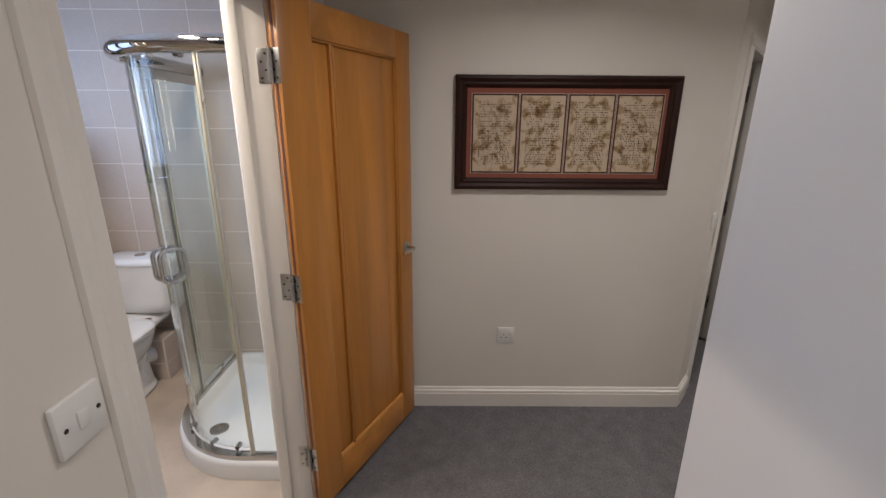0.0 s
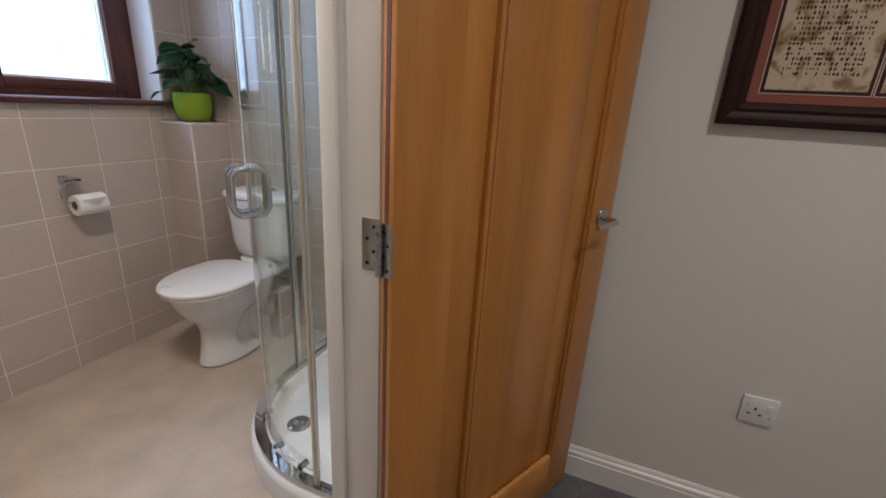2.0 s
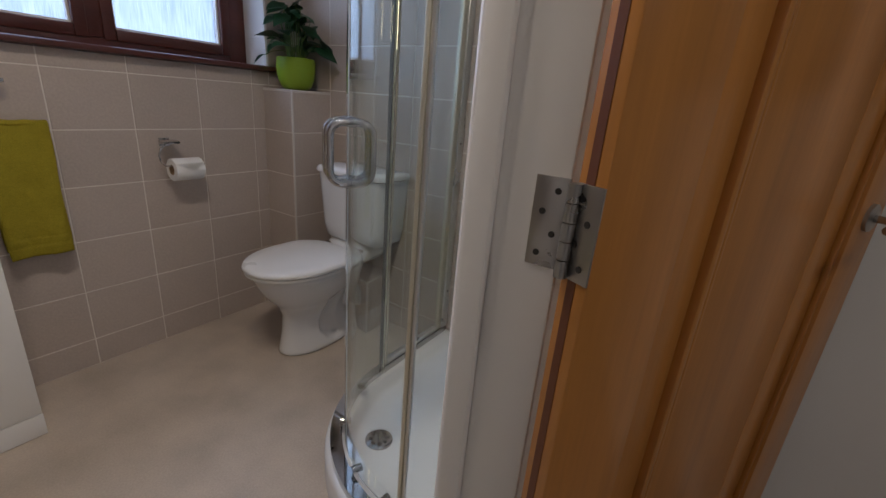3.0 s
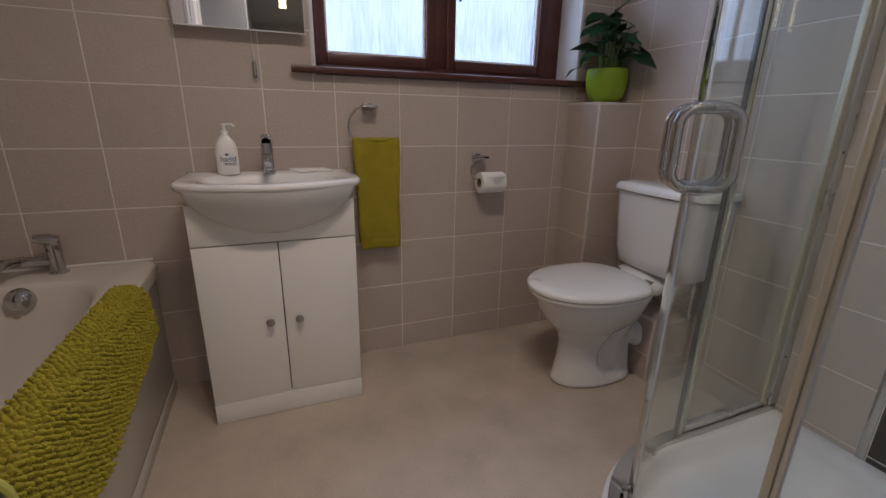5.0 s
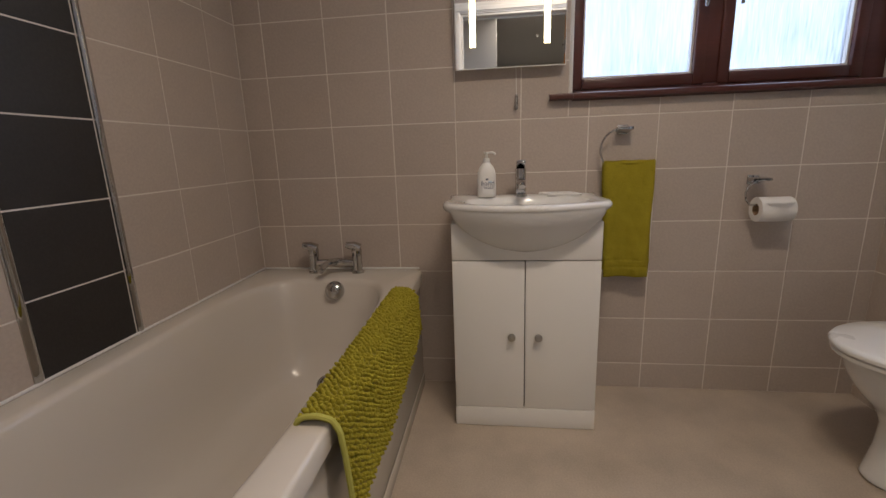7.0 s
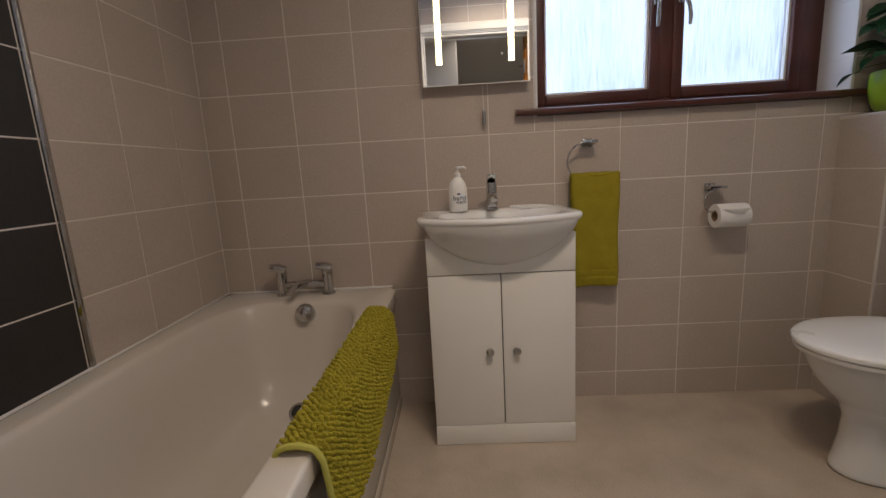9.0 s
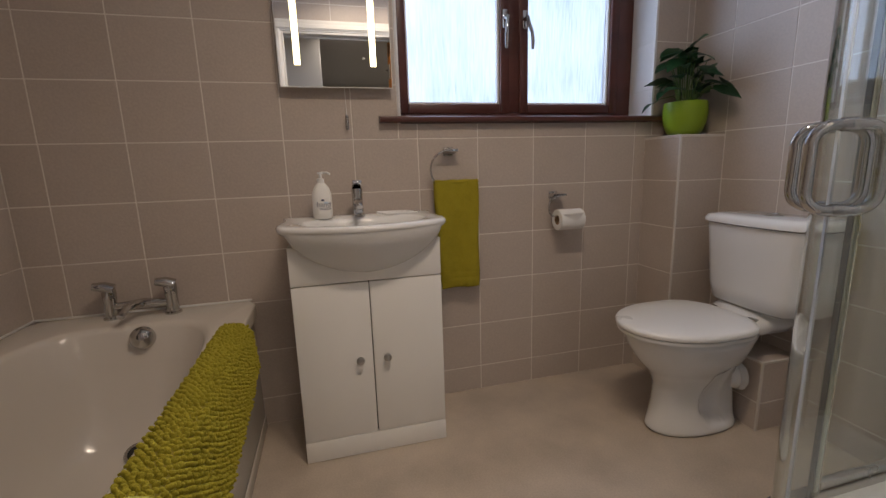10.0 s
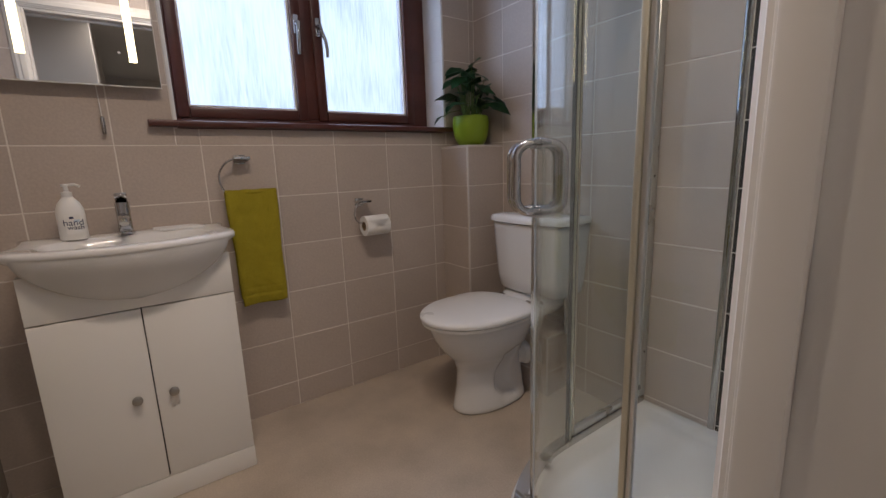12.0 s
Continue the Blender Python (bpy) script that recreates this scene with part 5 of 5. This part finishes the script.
leaf_kinds = []
for L_, W_, F_, C_ in ((0.098, 0.074, 0.30, 0.25), (0.084, 0.066, 0.4, 0.12), (0.064, 0.044, 0.3, 0.45), (0.092, 0.078, 0.12, 0.4)):
    bm = leaf_mesh(L_, W_, F_, C_)
    bmesh.ops.solidify(bm, geom=bm.faces[:], thickness=0.0008)
    for f in bm.faces:
        f.smooth = True
    me = bpy.data.meshes.new("leaf"); bm.to_mesh(me); bm.free(); me.materials.append(M_LEAF); leaf_kinds.append(me)
for k in range(40):
    az = k * 2.399 + rnd.uniform(-0.4, 0.4)
    layer = rnd.random() if k > 14 else k / 14
    reach = 0.035 + 0.085 * rnd.random() * (1.15 - 0.75 * layer) + (0.03 if layer < 0.35 else 0)
    top = PZ + 0.150 + 0.015 + 0.205 * layer * (0.70 + 0.30 * rnd.random()) + 0.01
    base = Vector((PX + 0.03 * math.cos(az), PY + 0.03 * math.sin(az), PZ + 0.120))
    tip = Vector((PX + reach * math.cos(az), PY + reach * math.sin(az), top))
    # the wall corner holds the crown back
    tip.x = max(tip.x, XW + 0.035); tip.y = min(tip.y, YN - 0.035)
    bm = bmesh.new(); tube(bm, [base, base.lerp(tip, 0.5) + Vector((0, 0, 0.03)), tip], [0.0022, 0.0019, 0.0014], 6); part("stem", bm, M_STEM, plant)
    o = new("leaf", leaf_kinds[k % 4]); o.parent = plant; o.matrix_parent_inverse = plant.matrix_basis.inverted()
    az2 = az + rnd.uniform(-0.5, 0.5)
    if tip.x < XW + 0.09 and math.cos(az2) < 0:
        az2 = math.pi - az2
    if tip.y > YN - 0.09 and math.sin(az2) > 0:
        az2 = -az2
    o.matrix_basis = Matrix.Translation(tip) @ Matrix.Rotation(az2, 4, 'Z') @ Matrix.Rotation(rnd.uniform(-0.35, 0.55), 4, 'Y') @ Matrix.Rotation(rnd.uniform(-0.7, 0.7), 4, 'X')
bm = bmesh.new(); tube(bm, [(PX, PY, PZ + 0.13), (PX - 0.01, PY - 0.06, PZ + 0.165), (PX - 0.02, PY - 0.115, PZ + 0.155), (PX - 0.02, PY - 0.150, PZ + 0.135)], 0.0018, 6); part("trailing_stem", bm, M_STEM, plant)
for p_, az_ in (((PX - 0.02, PY - 0.145, PZ + 0.137), -1.7), ((PX - 0.01, PY - 0.10, PZ + 0.185), -1.3), ((PX + 0.01, PY - 0.09, PZ + 0.215), -1.9)):
    o = new("leaf", leaf_kinds[2]); o.parent = plant; o.matrix_parent_inverse = plant.matrix_basis.inverted()
    o.matrix_basis = Matrix.Translation(p_) @ Matrix.Rotation(az_, 4, 'Z') @ Matrix.Rotation(0.25, 4, 'Y')

# ---------- hall: pictures, socket, switches ----------
picture = thing("framed_picture", (0.504, 2.39, 1.22), "dark wood framed picture of four aged script panels", "picture")
PX0, PX1, PZ0, PZ1 = -0.033, 1.021, 1.240, 1.767


def picture_frame(name, x0, x1, z0, z1, w, y, prof, mat, parent):
    """Four mitred mouldings, each swept between the corners."""
    cs = [((x0, z0), (1, 1)), ((x1, z0), (-1, 1)), ((x1, z1), (-1, -1)), ((x0, z1), (1, -1))]
    for k in range(4):
        (a, da), (b, db) = cs[k], cs[(k + 1) % 4]
        rings = [[(c[0] + d[0] * i, y - h, c[1] + d[1] * i) for i, h in prof] for c, d in ((a, da), (b, db))]
        part(name, loft(bmesh.new(), rings), mat, parent, smooth=25)


FP = [(0, 0), (0, 0.022), (0.006, 0.030), (0.016, 0.032), (0.024, 0.026), (0.032, 0.024), (0.040, 0.027), (0.050, 0.020), (0.056, 0.014), (0.056, 0)]
picture_frame("frame_moulding", PX0, PX1, PZ0, PZ1, 0.056, 2.398, FP, M_FRAME, picture)
part("mount", boxes((PX0 + 0.05, PX1 - 0.05, 2.387, 2.396, PZ0 + 0.05, PZ1 - 0.05)), M_MOUNT, picture, "terracotta picture mount")
for k, (x0, x1) in enumerate(((0.054, 0.257), (0.280, 0.484), (0.507, 0.711), (0.735, 0.939))):
    z0, z1 = 1.327, 1.678
    part("bevel_line", boxes((x0 - 0.010, x1 + 0.010, 2.3858, 2.388, z0 - 0.010, z1 + 0.010)), M_FILLET, picture)
    part("border_line", boxes((x0 - 0.0075, x1 + 0.0075, 2.3852, 2.3862, z0 - 0.0075, z1 + 0.0075)), M_LINE, picture)
    sheet = part("script_panel", boxes((x0, x1, 2.3842, 2.3856, z0, z1)), M_SHEET, picture, "aged paper panel with brown script", 0)
    r2 = random.Random(20 + k)
    bm = bmesh.new()
    # four blocks of marks side by side, in close rows
    for row in range(27):
        zc = z1 - 0.030 - row * 0.0109
        for col in range(20):
            if r2.random() < (0.22 if row % 7 else 0.55):
                continue
            xc = x0 + 0.028 + (x1 - x0 - 0.056) * (col + 0.4 * (col // 5) + r2.uniform(-0.18, 0.18)) / 20.2
            w_, h_ = r2.uniform(0.0014, 0.0034), r2.uniform(0.0020, 0.0056 if row > 8 else 0.0042)
            vv = [bm.verts.new((xc + w_ * dx + r2.uniform(-0.0008, 0.0008), 2.3836, zc + h_ * dz)) for dx, dz in ((-1, -0.6), (0.3, -1), (1, 0.2), (0.2, 1), (-0.8, 0.5))]
            bm.faces.new(vv)
    tagged(part("script", bm, M_INK, sheet, "brown ink marks that cannot be read", 0), kind="stuff")
picture_2 = thing("framed_photographs", (2.6, 3.29, 1.22), "oak framed set of small photographs on cream mount", "picture")
FP2 = [(0, 0), (0, 0.018), (0.006, 0.024), (0.020, 0.022), (0.028, 0.014), (0.028, 0)]
picture_frame("frame_moulding", 2.265, 2.98, 1.212, 1.712, 0.028, 3.298, FP2, M_OAKFR, picture_2)
part("mount", boxes((2.287, 2.958, 3.288, 3.296, 1.234, 1.69)), M_CREAM, picture_2, "cream picture mount")
for i in range(5):
    for j in range(3):
        x0, z0 = 2.355 + 0.118 * i, 1.285 + 0.125 * j + 0.010 * ((i + j) % 2)
        p = part("photograph", boxes((x0, x0 + 0.088, 3.2865, 3.2885, z0, z0 + 0.095)), M_PHOTO, picture_2, "small dark photograph", 0)
        bm = bmesh.new(); lathe(bm, [(0, 0), (0.022, 0), (0.022, 0.0006), (0, 0.0006)], (x0 + 0.044, 3.2864, z0 + 0.042), 9, Matrix.Rotation(radians(90), 4, 'X')); part("pale_shape", bm, M_PHOTOL, p, "", 0)

socket = thing("wall_socket", (0.262, 2.4, 0.433), "white single switched wall socket", "wall socket")
part("plate", boxes((0.216, 0.308, 2.390, 2.3995, 0.386, 0.478), bevel=0.004), M_PLASTIC, socket)
# dark blocks on the plate stand for the shaded pin holes
for dx, dz, w_, h_ in ((-0.010, 0.010, 0.0045, 0.009), (-0.024, -0.008, 0.009, 0.0045), (0.004, -0.008, 0.009, 0.0045)):
    part("pin_hole_shade", boxes((0.262 + dx - w_ / 2, 0.262 + dx + w_ / 2, 2.3892, 2.3905, 0.428 + dz - h_ / 2, 0.428 + dz + h_ / 2)), M_GAP, socket)
part("rocker", boxes((0.279, 0.294, 2.3865, 2.391, 0.436, 0.458), bevel=0.0015), M_PLASTIC, socket, "white rocker switch")
for dx in (-0.032, 0.030):
    bm = bmesh.new(); cyl(bm, (0.262 + dx, 2.3893, 0.450 if dx < 0 else 0.415), (0.262 + dx, 2.391, 0.450 if dx < 0 else 0.415), 0.003, 10); part("screw", bm, M_STEEL, socket)

switch = thing("light_switch", (XH, 0.792, 1.143), "white single light switch plate beside the architrave", "light switch")
part("plate", boxes((XH + 0.0005, XH + 0.011, 0.750, 0.834, 1.101, 1.185), bevel=0.004), M_PLASTIC, switch)
part("rocker", boxes((XH + 0.010, XH + 0.0145, 0.783, 0.801, 1.129, 1.158), bevel=0.002), M_PLASTIC, switch, "white rocker")
for y in (0.763, 0.821):
    bm = bmesh.new(); cyl(bm, (XH + 0.0105, y, 1.143), (XH + 0.0118, y, 1.143), 0.0038, 12); part("screw", bm, M_GAP, switch)
switch_2 = thing("light_switch", SP0 + SDIR * 0.11, "white light switch on the splayed wall", "light switch")
part("plate", boxes((0.075, 0.160, -0.011, -0.0005, 1.02, 1.106), bevel=0.004, m=SM), M_PLASTIC, switch_2)
part("rocker", boxes((0.109, 0.127, -0.0145, -0.010, 1.047, 1.078), bevel=0.002, m=SM), M_PLASTIC, switch_2)

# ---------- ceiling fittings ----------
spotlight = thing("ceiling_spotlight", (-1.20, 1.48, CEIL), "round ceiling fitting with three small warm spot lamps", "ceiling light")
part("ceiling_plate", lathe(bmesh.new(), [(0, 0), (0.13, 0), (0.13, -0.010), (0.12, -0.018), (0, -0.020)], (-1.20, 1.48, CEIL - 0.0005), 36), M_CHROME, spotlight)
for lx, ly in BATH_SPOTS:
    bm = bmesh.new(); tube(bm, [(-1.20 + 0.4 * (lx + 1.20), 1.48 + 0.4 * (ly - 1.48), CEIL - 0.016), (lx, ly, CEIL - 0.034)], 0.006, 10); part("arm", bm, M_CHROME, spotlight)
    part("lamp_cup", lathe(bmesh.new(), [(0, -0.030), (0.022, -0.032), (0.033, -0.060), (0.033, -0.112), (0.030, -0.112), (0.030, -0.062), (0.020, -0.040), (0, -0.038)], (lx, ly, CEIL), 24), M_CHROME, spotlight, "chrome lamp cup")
# fittings added round the assumed hall lamps, out of view
for lx, ly in HALL_SPOTS:
    d = thing("assumed_hall_downlight", (lx, ly, CEIL), "small chrome-rimmed hall downlight, unseen, added to light the hall", "ceiling light", "hall downlights")
    part("bezel", lathe(bmesh.new(), [(0.038, 0), (0.052, 0), (0.052, -0.004), (0.044, -0.009), (0.038, -0.009)], (lx, ly, CEIL), 28), M_CHROME, d)

# ---------- tiles, piece by piece ----------
TW, TH, JT = 0.25, 0.20, 0.0042
tile_cache = {}


def tile_data(w, h, mat):
    key = (round(w, 3), round(h, 3), mat.name)
    if key not in tile_cache:
        bm = bmesh.new(); e = 0.0007; t = G
        a, b = w / 2, h / 2
        loft(bm, [[(-a, -b, 0), (a, -b, 0), (a, b, 0), (-a, b, 0)], [(-a, -b, t - e), (a, -b, t - e), (a, b, t - e), (-a, b, t - e)], [(-a + e, -b + e, t), (a - e, -b + e, t), (a - e, b - e, t), (-a + e, b - e, t)]], cap0=False)
        bmesh.ops.recalc_face_normals(bm, faces=bm.faces)
        me = bpy.data.meshes.new("tile"); bm.to_mesh(me); bm.free(); me.materials.append(mat)
        tile_cache[key] = me
    return tile_cache[key]


def cut(rects, hole):
    out = []
    hx0, hx1, hz0, hz1 = hole
    for x0, x1, z0, z1 in rects:
        if x1 <= hx0 or x0 >= hx1 or z1 <= hz0 or z0 >= hz1:
            out.append((x0, x1, z0, z1)); continue
        if x0 < hx0: out.append((x0, hx0, z0, z1))
        if x1 > hx1: out.append((hx1, x1, z0, z1))
        a, b = max(x0, hx0), min(x1, hx1)
        if z0 < hz0: out.append((a, b, z0, hz0))
        if z1 > hz1: out.append((a, b, hz1, z1))
    return out


def tile_face(parent, origin, along, up, out, u0, u1, v0, v1, us, vs, mat, holes=()):
    """Lays tiles on one face: joints at the places us and vs, inside u0..u1, v0..v1."""
    o, al, up_, ou = Vector(origin), Vector(along), Vector(up), Vector(out)
    ul = [u0] + sorted(u for u in us if u0 + 0.01 < u < u1 - 0.01) + [u1]
    vl = [v0] + sorted(v for v in vs if v0 + 0.01 < v < v1 - 0.01) + [v1]
    rects = [(a, b, c, d) for a, b in zip(ul, ul[1:]) for c, d in zip(vl, vl[1:])]
    for h in holes:
        rects = cut(rects, h)
    for a, b, c, d in rects:
        w, h = b - a - JT, d - c - JT
        if w < 0.006 or h < 0.006:
            continue
        ob = new("tile", tile_data(w, h, mat))
        ob.parent = parent
        p = o + al * ((a + b) / 2) + up_ * ((c + d) / 2) - ou * G
        ob.matrix_basis = Matrix(((al.x, up_.x, ou.x, p.x), (al.y, up_.y, ou.y, p.y), (al.z, up_.z, ou.z, p.z), (0, 0, 0, 1)))


VS = [0.112 + TH * k for k in range(13)]
X_, Y_, Z_ = Vector((1, 0, 0)), Vector((0, 1, 0)), Vector((0, 0, 1))
tile_face(wall_west, (XW, 0, 0), Y_, Z_, X_, YS, YN, 0, CEIL, [1.75 + TW * k for k in range(-8, 8)], VS, M_TILE, ((WY0 - 0.010, WY1 + 0.010, WZ0 - 0.024, WZ1),))
SS0, SS1 = -1.714, -1.430
sj = [-1.714 - TW * k for k in range(1, 4)]
tile_face(wall_south, (0, YS, 0), X_, Z_, Y_, XW, SS0 - 0.008, 0.46, CEIL, sj, VS, M_TILE)
tile_face(wall_south, (0, YS, 0), X_, Z_, Y_, SS0 + 0.012, SS1 - 0.012, 0.46, CEIL, [], VS, M_DARK)
tile_face(wall_south, (0, YS, 0), X_, Z_, Y_, SS1 + 0.008, XE, 0.46, CEIL, [SS1 + TW, SS1 + 2 * TW], [v - 0.03 for v in VS], M_TILE)
NS0, NS1 = -1.172, -0.892
tile_face(wall_north, (0, YN, 0), X_, Z_, -Y_, XW, NS0 - 0.008, 0, CEIL, [-1.94 + TW * k for k in range(-2, 4)], VS, M_TILE)
tile_face(wall_north, (0, YN, 0), X_, Z_, -Y_, NS0 + 0.012, NS1 - 0.012, 0, CEIL, [], VS, M_DARK)
tile_face(wall_north, (0, YN, 0), X_, Z_, -Y_, NS1 + 0.008, XE, 0, CEIL, [], VS, M_TILE)
for parent, y, sgn, x0, x1 in ((wall_south, YS, 1, SS0, SS1), (wall_north, YN, -1, NS0, NS1)):
    for x in (x0, x1):
        bm = bmesh.new()
        prof = [(-0.011, 0), (-0.010, 0.006), (-0.005, 0.009), (0.005, 0.009), (0.010, 0.006), (0.011, 0)]
        loft(bm, [[(x + a, y + sgn * (h - 0.003), z) for a, h in prof] for z in ((RIM if parent is wall_south else 0.094), CEIL)])
        part("strip_trim", bm, M_CHROME, parent, "polished chrome tile trim")
tile_face(boxing, (0, 2.555, 0), X_, Z_, -Y_, XW, -2.196, 0, 1.092, [], VS, M_TILE)
tile_face(boxing, (-2.19, 0, 0), Y_, Z_, X_, 2.561, YN, 0, 1.092, [], VS, M_TILE)
tile_face(boxing, (0, 0, 1.10), X_, Y_, Z_, XW, -2.196, 2.561, YN, [], [], M_TILE)
tile_face(lowbox, (0, 2.604, 0), X_, Z_, -Y_, -2.188, -1.793, 0, 0.266, [-2.04], [0.112], M_TILE)
tile_face(lowbox, (-1.787, 0, 0), Y_, Z_, X_, 2.610, YN, 0, 0.266, [], [0.112], M_TILE)
tile_face(lowbox, (0, 0, 0.273), X_, Y_, Z_, -2.188, -1.793, 2.610, YN, [-2.04], [], M_TILE)
# the door wall is tiled too, round the doorway
EX = XE - 0.0042
part("tile_bed", boxes((EX + 0.001, XE - 0.0002, YS, D0 - 0.06, RIM, CEIL), (EX + 0.001, XE - 0.0002, D1 + 0.06, YN, 0, CEIL), (EX + 0.001, XE - 0.0002, D0 - 0.06, D1 + 0.06, DH + 0.06, CEIL)), M_GROUT, bpy.data.objects["wall_east"], smooth=0)
tile_face(bpy.data.objects["wall_east"], (EX, 0, 0), -Y_, Z_, -X_, -YN, -YS, 0, CEIL, [-1.75 - TW * k for k in range(-7, 6)], VS, M_TILE,
          ((-D1 - 0.06, -D0 + 0.06, 0, DH + 0.06), (-D0 + 0.02, -YS, 0, RIM + 0.004)))
# tiled reveals of the window
tile_face(wall_west, (0, WY0 + 0.0025, 0), X_, Z_, Y_, XF + 0.001, XW - 0.004, WZ0, WZ1, [], VS, M_REVEAL)
tile_face(wall_west, (0, WY1 - 0.0025, 0), X_, Z_, -Y_, XF + 0.001, XW - 0.004, WZ0, WZ1, [], VS, M_REVEAL)
